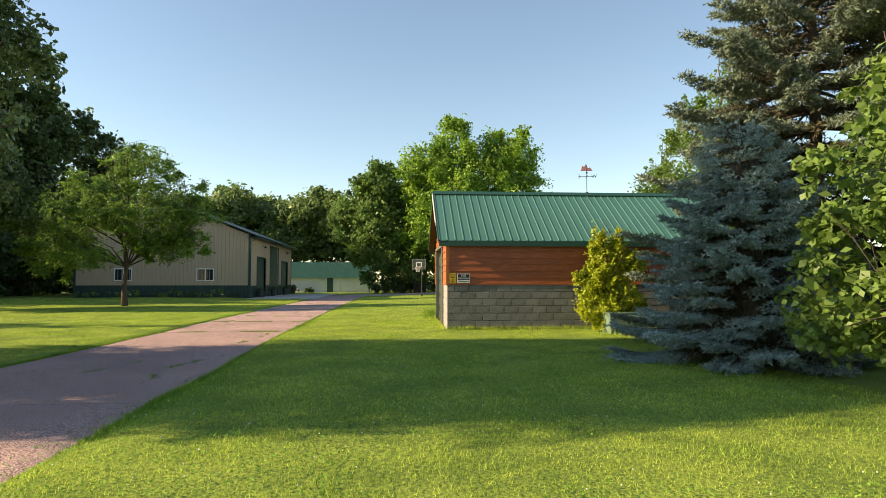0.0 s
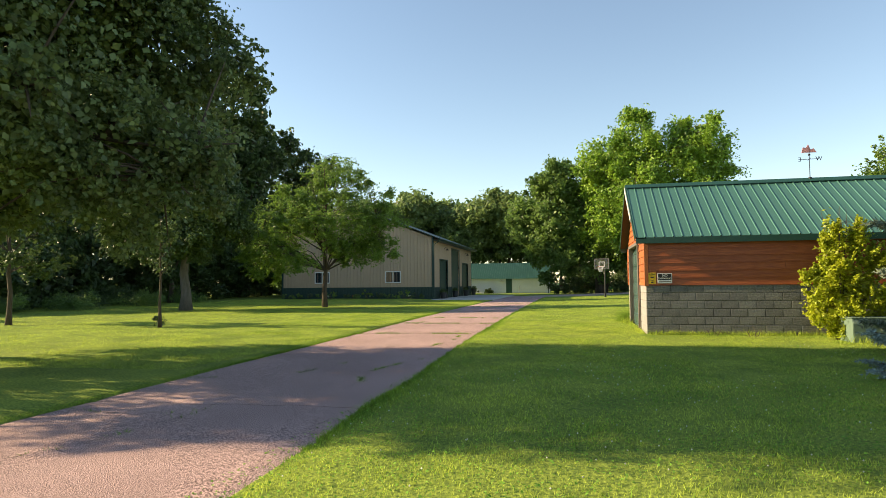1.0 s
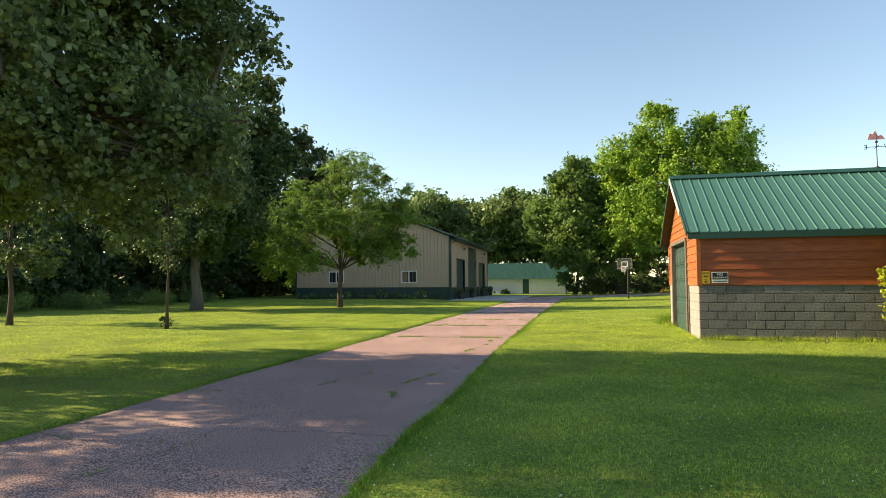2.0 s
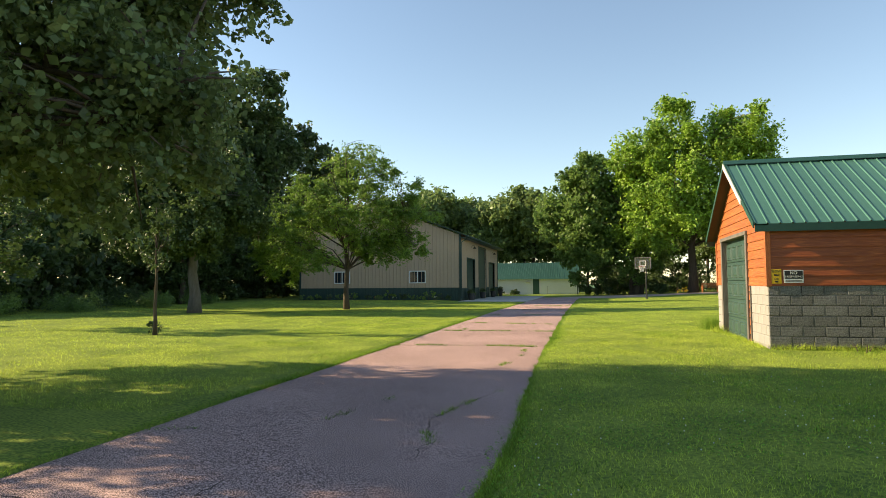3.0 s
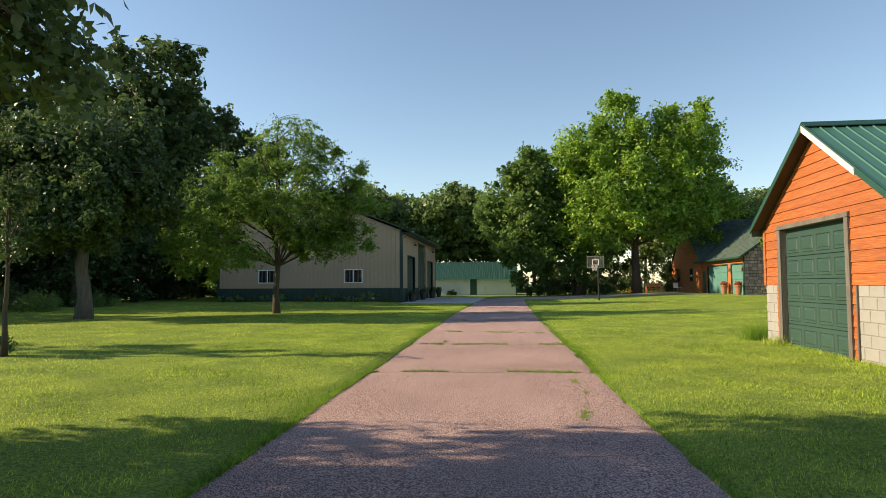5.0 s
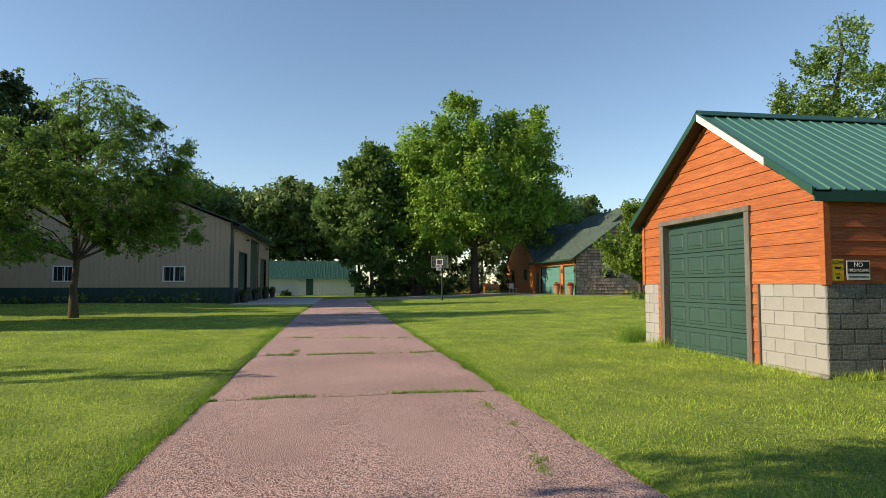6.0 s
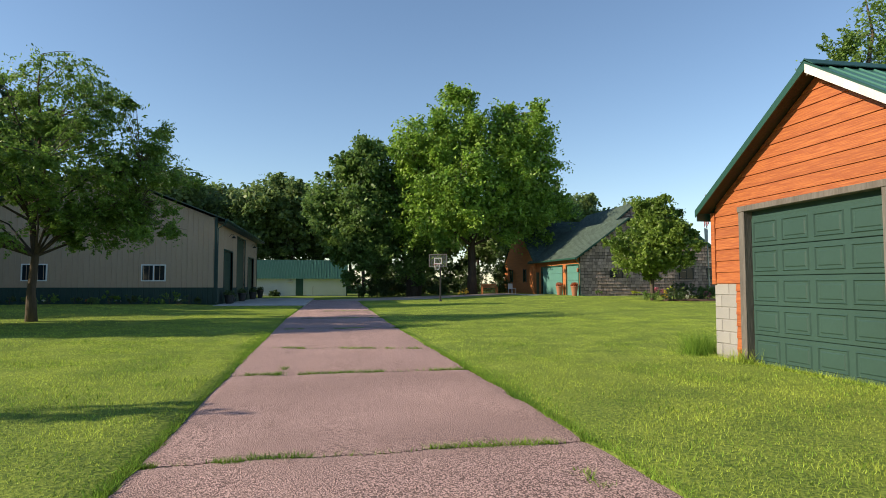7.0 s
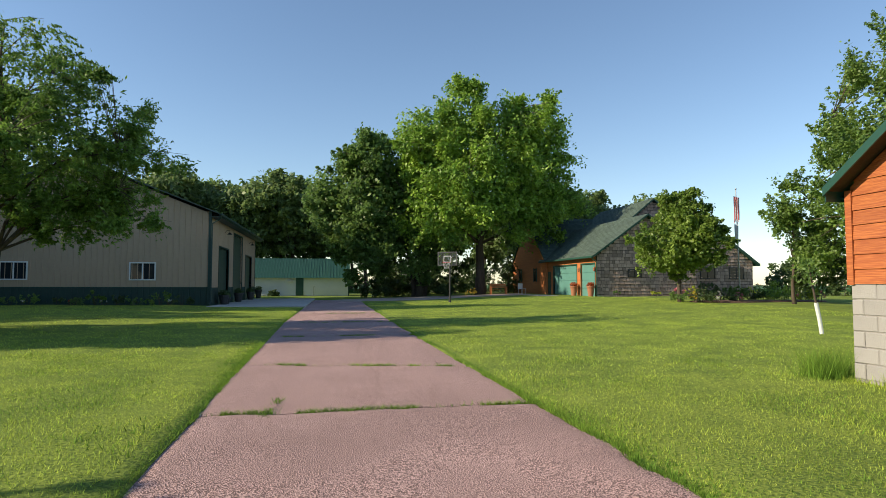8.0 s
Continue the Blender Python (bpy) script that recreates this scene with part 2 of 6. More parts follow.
def prism(bm, pts, axis, a0, a1):
    """Extrudes a polygon, given in the two other axes in order, along axis from a0 to a1."""
    def at(p, a):
        return {"x": (a, p[0], p[1]), "y": (p[0], a, p[1]), "z": (p[0], p[1], a)}[axis]
    lo = [bm.verts.new(at(p, a0)) for p in pts]
    hi = [bm.verts.new(at(p, a1)) for p in pts]
    k = len(pts)
    bm.faces.new(lo)
    bm.faces.new(hi[::-1])
    for i in range(k):
        bm.faces.new((lo[i], hi[i], hi[(i + 1) % k], lo[(i + 1) % k]))
    bmesh.ops.recalc_face_normals(bm, faces=bm.faces)
    return bm


def tube(bm, pts, radii, seg=8, cap=True):
    rings = []
    pts = [Vector(p) for p in pts]
    for i, p in enumerate(pts):
        d = (pts[min(i + 1, len(pts) - 1)] - pts[max(i - 1, 0)]).normalized()
        side = d.cross(Vector((0.31, 0.93, 0.17))).normalized()
        up = side.cross(d)
        rings.append([bm.verts.new(p + float(radii[i]) * (math.cos(a) * side + math.sin(a) * up)) for a in (2 * math.pi * j / seg for j in range(seg))])
    for r0, r1 in zip(rings, rings[1:]):
        for j in range(seg):
            bm.faces.new((r0[j], r0[(j + 1) % seg], r1[(j + 1) % seg], r1[j]))
    if cap:
        bm.faces.new(rings[0][::-1])
        bm.faces.new(rings[-1])
    return bm


def lathe(bm, profile, seg=16, at=(0, 0, 0)):
    rings = [[bm.verts.new((at[0] + r * math.cos(2 * math.pi * j / seg), at[1] + r * math.sin(2 * math.pi * j / seg), at[2] + z)) for j in range(seg)] for r, z in profile]
    for r0, r1 in zip(rings, rings[1:]):
        for j in range(seg):
            bm.faces.new((r0[j], r0[(j + 1) % seg], r1[(j + 1) % seg], r1[j]))
    bm.faces.new(rings[0][::-1])
    bm.faces.new(rings[-1])
    return bm


def letters(name, text, size, m, material, parent, label=""):
    """Writing as a flat mesh in the built-in font, laid at the pose m."""
    cu = bpy.data.curves.new(name, "FONT")
    cu.body, cu.size, cu.extrude, cu.align_x, cu.align_y = text, size, 0.001, "CENTER", "CENTER"
    tmp = new(name, cu)
    me = bpy.data.meshes.new_from_object(tmp.evaluated_get(bpy.context.evaluated_depsgraph_get()))
    bpy.data.objects.remove(tmp)
    me.materials.clear()
    me.materials.append(material)
    ob = new(name, me)
    ob.parent = parent
    ob.matrix_basis = m
    return tagged(ob, label)


def step(a, b, v):
    t = min(1.0, max(0.0, (v - a) / (b - a)))
    return t * t * (3 - 2 * t)


def lawn_z(x, y):
    """Height of the lawn: nearly level, rising a little towards the house, falling away beyond it."""
    rise = 0.40 * step(6, 40, y) * step(-4, 11, x)
    bank = 0.10 * step(10, 34, y) * (1 - step(-16, -13.2, x))
    west, east = drive_edges(y)
    edge = min(abs(x - west), abs(x - east)) if not west < x < east else 0.0
    return -0.05 - 0.03 * step(0.22, 0.0, edge) * step(50, 46, y) + rise * step(140, 75, y) * step(90, 45, x) + bank + 0.02 * math.sin(x * 0.7 + 1.3) * math.sin(y * 0.5)


# ---- foliage ----
def unit(v):
    return v / np.maximum(np.linalg.norm(v, axis=1, keepdims=True), 1e-6)


def leaf_quads(rng, pos, out, size, long=1.6, droop=0.25, up=0.5, wild=0.9):
    """Folded leaves: four corners each, turned outwards and upwards at random."""
    n = len(pos)
    nor = unit(out * 0.6 + rng.normal(size=(n, 3)) * wild + np.array([0, 0, up]))
    d = rng.normal(size=(n, 3)) + out * 0.8 - np.array([0, 0, droop])
    d = unit(d - nor * (d * nor).sum(1, keepdims=True))
    s = np.cross(nor, d)
    h = (size * rng.uniform(0.65, 1.25, n))[:, None]
    verts = np.stack([pos - d * h * long * 0.5, pos + s * h * 0.5 + nor * h * 0.12, pos + d * h * long * 0.5, pos - s * h * 0.5 + nor * h * 0.12], 1)
    return verts.reshape(-1, 3), np.arange(n * 4).reshape(-1, 4)


def in_lobes(rng, lobes, n, shell=0.55):
    """Points in the outer part of overlapping ellipsoids, and the way out of each."""
    vol = np.array([a[3] * a[4] * a[5] for a in lobes]) ** 0.8
    idx = rng.choice(len(lobes), n, p=vol / vol.sum())
    L = np.array(lobes)[idx]
    d = unit(rng.normal(size=(n, 3)))
    r = rng.uniform(shell ** 3, 1, n) ** (1 / 3) * rng.uniform(0.82, 1.1, n)
    return L[:, :3] + d * L[:, 3:] * r[:, None], d


def build_tree(name, loc, label, lobes, trunk_r, fork, shoots, per, leaf, material, seed, category="tree", group="", twigs=60, limbs=12,
               bark=BARK, lean=(0, 0), turn=0.0, long=1.6, stems=1, split=True, puffs=26, puff_r=0.36, inner=0, core=0.8,
               length=0.9, plume=0.3, rise=0.5, sag=0.0, flat=1.0, loose=0.15, low=0.05, wild=0.7):
    """A tree: tapered trunk with limbs and twigs, and a crown of leafy shoots that stand out of bosses over the lobes."""
    rng = np.random.default_rng(seed)
    root = thing(name, loc, label, category, group, turn=turn)
    pc, _ = in_lobes(rng, lobes, puffs, 0.62)
    mean_r = float(np.mean([(a[3] + a[4] + a[5]) / 3 for a in lobes]))
    pr = mean_r * puff_r * rng.uniform(0.65, 1.3, puffs)
    puff = [(*c, r * 1.15, r * 1.15, r * 0.85 * flat) for c, r in zip(pc, pr)]
    c1, w1 = in_lobes(rng, puff, int(shoots * (1 - loose)), 0.55)
    c2, w2 = in_lobes(rng, lobes, shoots - len(c1), 0.6)
    tip, way = np.concatenate([c1, c2]), np.concatenate([w1, w2])
    ok = tip[:, 2] > 0.25
    tip, way = tip[ok], way[ok]
    top = max(a[2] + a[5] * 0.7 for a in lobes)
    bm = bmesh.new()
    spine = []
    for s in range(stems):
        off = np.array([0, 0]) if stems == 1 else np.array([math.cos(s * 2.4), math.sin(s * 2.4)]) * trunk_r * 1.3
        k = 9
        pts = []
        for i in range(k):
            f = i / (k - 1)
            wob = rng.normal(size=2) * trunk_r * 0.35 * (i > 0)
            spread = off * (1 + f * 6)
            pts.append((spread[0] + lean[0] * f + wob[0], spread[1] + lean[1] * f + wob[1], -0.15 + (top + 0.15) * f))
        rad = [trunk_r * (1.35 if i == 0 else (1 - 0.9 * i / (k - 1))) for i in range(k)]
        tube(bm, pts, rad, 9)
        spine += [np.array(p) for p in pts]
    part("trunk", bm, bark, root, smooth=True)
    joined = bmesh.new()
    nodes = []
    for c in pc[rng.permutation(len(pc))[:limbs]]:
        base = min(spine, key=lambda p: abs(p[2] - max(fork, fork + (c[2] - fork) * 0.4)) + np.hypot(*(p[:2] - c[:2])) * 0.1)
        mid = (base + c) / 2 + np.array([0, 0, 0.12 * np.linalg.norm(c - base)]) + rng.normal(size=3) * 0.1
        r = trunk_r * 0.42 * (1 - 0.5 * base[2] / top)
        q = [base, base * 0.7 + mid * 0.3, mid, mid * 0.45 + c * 0.55, c]
        bm = bmesh.new() if split else joined
        tube(bm, q, [r, r * 0.75, r * 0.5, r * 0.3, r * 0.1], 5, cap=False)
        if split:
            part("limb", bm, bark, root, smooth=True)
        nodes += [np.array(v) for v in q[1:]]
    nodes = np.array(nodes + spine[len(spine) // 2:])
    for c in tip[rng.permutation(len(tip))[:twigs]]:
        b = nodes[np.argmin(np.linalg.norm(nodes - c, axis=1) + np.maximum(0, nodes[:, 2] - c[2]))]
        r = trunk_r * 0.09
        tube(joined, [b, (b + c) / 2 + np.array([0, 0, 0.06]), c], [r, r * 0.7, r * 0.25], 4, cap=False)
    tagged(part("twig", joined, bark, root, smooth=True), kind="stuff")
    # each shoot runs back from its tip; its leaves stand round it and thin out towards the tip
    run = unit(way * np.array([1, 1, 0.6]) + np.array([0, 0, rise]) + rng.normal(size=tip.shape) * 0.3)
    reach = length * rng.uniform(0.6, 1.35, len(tip))
    i = np.repeat(np.arange(len(tip)), per)
    t = rng.beta(1.5, 1.1, len(i))
    side = rng.normal(size=(len(i), 3))
    side = unit(side - run[i] * (side * run[i]).sum(1, keepdims=True))
    wide = plume * (1.08 - t) ** 0.7 * np.sqrt(rng.uniform(0.02, 1, len(i))) * reach[i] / length
    off = side * wide[:, None]
    off[:, 2] *= flat
    pos = tip[i] + run[i] * ((t - 1) * reach[i])[:, None] + off
    pos[:, 2] -= sag * (t ** 2) * reach[i]
    keep = pos[:, 2] > low
    pos, out = pos[keep], unit(side * 0.6 + run[i] * 0.5)[keep]
    v, f = leaf_quads(rng, pos, out, leaf, long, wild=wild)
    raw("crown", v, f, material, root)
    if inner:
        heart = [(*a[:3], a[3] * core, a[4] * core, a[5] * core) for a in lobes]
        pos, out = in_lobes(rng, heart, inner, 0.25)
        ok = pos[:, 2] > min(2.4, fork)
        v, f = leaf_quads(rng, pos[ok], out[ok], leaf * 1.4, long)
        raw("inner_foliage", v, f, material, root)
    return root


# ---- ground ----
def axis_steps(lo, hi, near_lo, near_hi, fine, grow=1.28, extra=()):
    v = list(np.arange(near_lo, near_hi + 1e-6, fine)) + list(extra)
    s, p = fine, near_hi
    while p < hi:
        s *= grow
        p += s
        v.append(min(p, hi))
    s, p = fine, near_lo
    while p > lo:
        s *= grow
        p -= s
        v.append(max(p, lo))
    return sorted(set(round(float(a), 3) for a in v))




def ground_z(x, y):
    west, east = drive_edges(y)
    if west + 0.05 < x < east - 0.05 and y < DRIVE_N - 1:
        return -0.14
    return lawn_z(x, y)


def beside_drive(x, y):
    """Shifts a column of the ground so that it follows the edges of the drive."""
    w, e = drift(-1, y), drift(1, y)
    if x <= DRIVE_W:
        return x + w * max(0.0, 1 - (DRIVE_W - x) / 4)
    if x >= DRIVE_E:
        return x + e * max(0.0, 1 - (x - DRIVE_E) / 4)
    return x + w + (e - w) * (x - DRIVE_W) / (DRIVE_E - DRIVE_W)


gx = axis_steps(-1500, 1500, -34, 30, 0.8, extra=(DRIVE_W - 0.24, DRIVE_W - 0.1, DRIVE_W + 0.02, DRIVE_W + 0.08, DRIVE_E - 0.08, DRIVE_E - 0.02, DRIVE_E + 0.1, DRIVE_E + 0.24))
gy = axis_steps(-300, 2500, -24, 72, 0.8)
gv = [(q, y, ground_z(q, y)) for y in gy for x in gx for q in (beside_drive(x, y),)]
nx = len(gx)
gf = [(j * nx + i, j * nx + i + 1, (j + 1) * nx + i + 1, (j + 1) * nx + i) for j in range(len(gy) - 1) for i in range(nx - 1)]
tagged(raw("ground", gv, gf, GRASS, smooth=True), "mown green lawn in long bands of sun and shade", "lawn", kind="structure")

# field of low crop beyond the trees
fv, ff = [], []
for y in (92, 130, 200, 400, 1200):
    for x in (-600, -200, -60, 0, 60, 200, 600):
        fv.append((x, y, 0.45 + 0.0006 * y))
ff = [(j * 7 + i, j * 7 + i + 1, (j + 1) * 7 + i + 1, (j + 1) * 7 + i) for j in range(4) for i in range(6)]
base = len(fv)
fv += [(x, 91.8, -0.2) for x in (-600, -200, -60, 0, 60, 200, 600)]
ff += [(base + i, base + i + 1, i + 1, i) for i in range(6)]
tagged(raw("field", fv, ff, FIELD), "level green crop field beyond the farmyard", "field", kind="structure")

# driveway in slabs between ragged cross cracks
drive = tagged(new("road"), "worn reddish chip-seal driveway with grassy cross cracks", "driveway", kind="structure")
CRACKS = (-26.0, -19.5, -14.6, -10.2, 0.08, 4.52, 7.95, 13.8, 19.5, 26.0, 33.0, 41.0, 50.0)


def crack_y(k, x):
    """The line of cross crack k at x: a slow bend with small jags."""
    u = x * 1.7 + k * 13.1
    skew = (-0.10, 0.06, -0.12, 0.05, 0.05, 0.05, -0.20, 0.06, 0.04, 0.02, 0.0, 0.0, 0.0)[k]
    return CRACKS[k] + skew * (x - DRIVE_W - 1.8) + 0.09 * noise.noise((u, k * 3.7, 0)) + 0.05 * noise.noise((u * 3, k, 5.0)) + 0.02 * noise.noise((u * 9, k, 2.0))


def edge_x(side, y):
    if side < 0:
        return DRIVE_W + drift(-1, y) + 0.03 * noise.noise((y * 0.6, 1.0, 0)) + 0.03 * noise.noise((y * 3, 2.0, 0))
    return DRIVE_E + drift(1, y) + 0.06 * noise.noise((y * 0.45, 7.0, 0)) + 0.045 * noise.noise((y * 1.6, 8.0, 0)) + 0.03 * noise.noise((y * 5, 3.0, 0))


for k in range(len(CRACKS) - 1):
    nxs, nys = 26, 44
    v, f = [], []
    gap = 0.012 if k > 1 else 0.008
    for j in range(nys + 1):
        for i in range(nxs + 1):
            fx, fy = i / nxs, j / nys
            x = DRIVE_W + (DRIVE_E - DRIVE_W) * fx
            y0, y1 = crack_y(k, x) + gap, crack_y(k + 1, x) - gap
            y = y0 + (y1 - y0) * fy
            x = edge_x(-1, y) * (1 - fx) + edge_x(1, y) * fx
            rim = min(fy, 1 - fy)
            v.append((x, y, -0.078 + 0.012 * noise.noise((x * 0.8, y * 0.5, 3.0)) - (0.012 if rim == 0 else 0) - (0.012 if i in (0, nxs) else 0)))
    w = nxs + 1
    f = [(j * w + i, j * w + i + 1, (j + 1) * w + i + 1, (j + 1) * w + i) for j in range(nys) for i in range(nxs)]
    ring = [i for i in range(w)] + [j * w + nxs for j in range(1, nys + 1)] + [nys * w + i for i in range(nxs - 1, -1, -1)] + [j * w for j in range(nys - 1, 0, -1)]
    b0 = len(v)
    v += [(v[i][0], v[i][1], -0.16) for i in ring]
    f += [(ring[i], b0 + i, b0 + (i + 1) % len(ring), ring[(i + 1) % len(ring)]) for i in range(len(ring))]
    raw("slab", v, f, DRIVE, drive, smooth=False)

# concrete apron before the machine shed, gravel turn to the house
apron = tagged(part("pavement", boxes((-13.4, -8.2, 33.2, 42.4, -0.12, 0.0), (-13.4, -8.2, 42.42, 52.0, -0.12, 0.0), bevel=0.01), CONCRETE), "pale concrete apron along the shed doors", "apron", kind="structure")


def sheet(name, outline, dz, material, label, category, n=26):
    """A thin bank of ground inside a closed outline (west, east edge by y), following the lawn."""
    v, f = [], []
    y0, y1 = outline[0][0], outline[-1][0]
    m = 8
    for j in range(n + 1):
        y = y0 + (y1 - y0) * j / n
        for a, b in zip(outline, outline[1:]):
            if a[0] <= y <= b[0] + 1e-6:
                t = (y - a[0]) / (b[0] - a[0])
                w, e = a[1] + (b[1] - a[1]) * t, a[2] + (b[2] - a[2]) * t
                break
        for i in range(m + 1):
            x = w + (e - w) * i / m + 0.12 * noise.noise((y * 1.3, i * 2.0, 4.0))
            v.append((x, y, max(lawn_z(x, y), -0.07) + dz - (dz + 0.05 if i in (0, m) or j in (0, n) else 0)))
    w = m + 1
    f = [(j * w + i, j * w + i + 1, (j + 1) * w + i + 1, (j + 1) * w + i) for j in range(n) for i in range(m)]
    return tagged(raw(name, v, f, material, smooth=True), label, category, kind="structure")


sheet("pavement", [(44.5, -4.6, -4.3), (46.5, -7.9, 4.5), (47.6, -7.8, 9.0), (50.5, -7.5, 12.1), (54.0, -5.0, 12.1)], 0.035, GRAVEL, "pinkish gravel turn leading to the house doors", "gravel path")
part_drive = tagged(part("pavement", boxes((9.2, 12.28, 41.0, 52.6, 0.1, 0.345), bevel=0.01), CONCRETE), "pale concrete strip before the house garage doors", "apron", kind="structure")


# ---- small garage ----
GL, GW, EAVE, APEX = 8.4, 5.05, 2.48, 4.18
PITCH = 0.648
garage = thing("garage", (0, 0, 0), "small grey block and orange cedar garage with green steel roof", "garage")
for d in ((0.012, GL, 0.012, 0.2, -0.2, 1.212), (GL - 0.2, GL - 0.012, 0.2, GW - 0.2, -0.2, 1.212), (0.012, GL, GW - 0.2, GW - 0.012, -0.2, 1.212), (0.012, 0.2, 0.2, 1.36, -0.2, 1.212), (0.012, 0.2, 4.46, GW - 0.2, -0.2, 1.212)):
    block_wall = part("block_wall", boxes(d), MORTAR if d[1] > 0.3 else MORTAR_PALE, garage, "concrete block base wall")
shell_bm = boxes((0.02, GL - 0.02, 0.02, 0.12, 1.212, EAVE), (0.02, GL - 0.02, GW - 0.12, GW - 0.02, 1.212, EAVE), (0.02, 0.12, 0.12, 1.56, 1.212, EAVE), (0.02, 0.12, 4.24, GW - 0.12, 1.212, EAVE), (0.02, 0.12, 1.36, 1.56, -0.05, 1.212), (0.02, 0.12, 4.24, 4.46, -0.05, 1.212), (0.02, 0.12, 1.56, 4.24, 2.36, EAVE))
prism(shell_bm, [(0.02, EAVE), (GW - 0.02, EAVE), (GW / 2, APEX - 0.06)], "x", 0.02, 0.12)
prism(shell_bm, [(0.02, EAVE), (GW - 0.02, EAVE), (GW / 2, APEX - 0.06)], "x", GL - 0.12, GL - 0.02)
box(shell_bm, GL - 0.12, GL - 0.02, 0.12, GW - 0.12, 1.212, EAVE)
siding = part("siding_wall", shell_bm, ORANGE_Y, garage, "orange-stained cedar upper wall")
# lap boards, one by one
COURSE = 0.19


def roof_under(y):
    return APEX - 0.07 - PITCH * abs(y - GW / 2)


def board_y(y0, y1, z0, z1):
    """A lap board on the door gable: thick at its foot, thin at its head, cut to the roof slope."""
    bm = bmesh.new()
    a0, a1 = y0, y1
    b0, b1 = y0, y1
    if roof_under(y0) < z1 or roof_under(y1) < z1:
        b0 = max(y0, GW / 2 - (APEX - 0.07 - z1) / PITCH)
        b1 = min(y1, GW / 2 + (APEX - 0.07 - z1) / PITCH)
        a0 = max(y0, GW / 2 - (APEX - 0.07 - z0) / PITCH)
        a1 = min(y1, GW / 2 + (APEX - 0.07 - z0) / PITCH)
        if a1 - a0 < 0.05:
            bm.free()
            return None
        if b1 <= b0:
            b0 = b1 = GW / 2
            b0 -= 0.01
            b1 += 0.01
    p = [(-0.016, a0, z0), (-0.016, a1, z0), (0.004, b1, z1 + 0.01), (0.004, b0, z1 + 0.01)]
    q = [(0.021, y, z) for _, y, z in p]
    vs = [bm.verts.new(c) for c in p + q]
    for f in ((3, 2, 1, 0), (4, 5, 6, 7), (0, 1, 5, 4), (1, 2, 6, 5), (2, 3, 7, 6), (3, 0, 4, 7)):
        bm.faces.new([vs[i] for i in f])
    bmesh.ops.recalc_face_normals(bm, faces=bm.faces)
    return bm


z = 1.215
while z < APEX - 0.15:
    z1 = z + COURSE
    spans = [(0.075, GW - 0.075)]
    if z < 2.40:
        spans = [(0.075, 1.50), (4.30, GW - 0.075)]
    if z >= EAVE - 0.05:
        spans = [(0.0, GW)]
    for s0, s1 in spans:
        bm = board_y(s0, s1, z, z1)
        if bm:
            part("plank", bm, ORANGE_Y, siding)
    if 2.28 < z1 < 2.60:
        bm = board_y(1.5, 4.3, max(z, 2.42), z1)
        if bm and z1 > 2.46:
            part("plank", bm, ORANGE_Y, siding)
        elif bm:
            bm.free()
    z = z1
for k in range(7):
    z = -0.05 + k * COURSE
    for s0, s1 in ((1.36, 1.50), (4.30, 4.46)):
        part("plank", board_y(s0, s1, z, min(z + COURSE, 1.205)), ORANGE_Y, siding)
rng = random.Random(4)
for k in range(7):
    z = 1.215 + k * COURSE
    cuts = [0.075, GL] if k % 2 else [0.075, 3.1 + rng.random() * 2.4, GL]
    for a, b in zip(cuts, cuts[1:]):
        bm = bmesh.new()
        zt = min(z + COURSE + 0.01, EAVE)
        vs = [bm.verts.new(c) for c in ((a, -0.016, z), (b - 0.004, -0.016, z), (b - 0.004, 0.004, zt), (a, 0.004, zt), (a, 0.021, z), (b - 0.004, 0.021, z), (b - 0.004, 0.021, zt), (a, 0.021, zt))]
        for f in ((0, 1, 2, 3), (7, 6, 5, 4), (4, 5, 1, 0), (1, 5, 6, 2), (2, 6, 7, 3), (4, 0, 3, 7)):
            bm.faces.new([vs[i] for i in f])
        bmesh.ops.recalc_face_normals(bm, faces=bm.faces)
        part("plank", bm, ORANGE_X, siding)
part("corner_board", boxes((-0.03, 0.07, -0.03, 0.072, 1.2, 2.43), bevel=0.004), ORANGE_Y, garage)
part("corner_board", boxes((-0.03, 0.07, GW - 0.072, GW + 0.03, 1.2, 2.43), bevel=0.004), ORANGE_Y, garage)
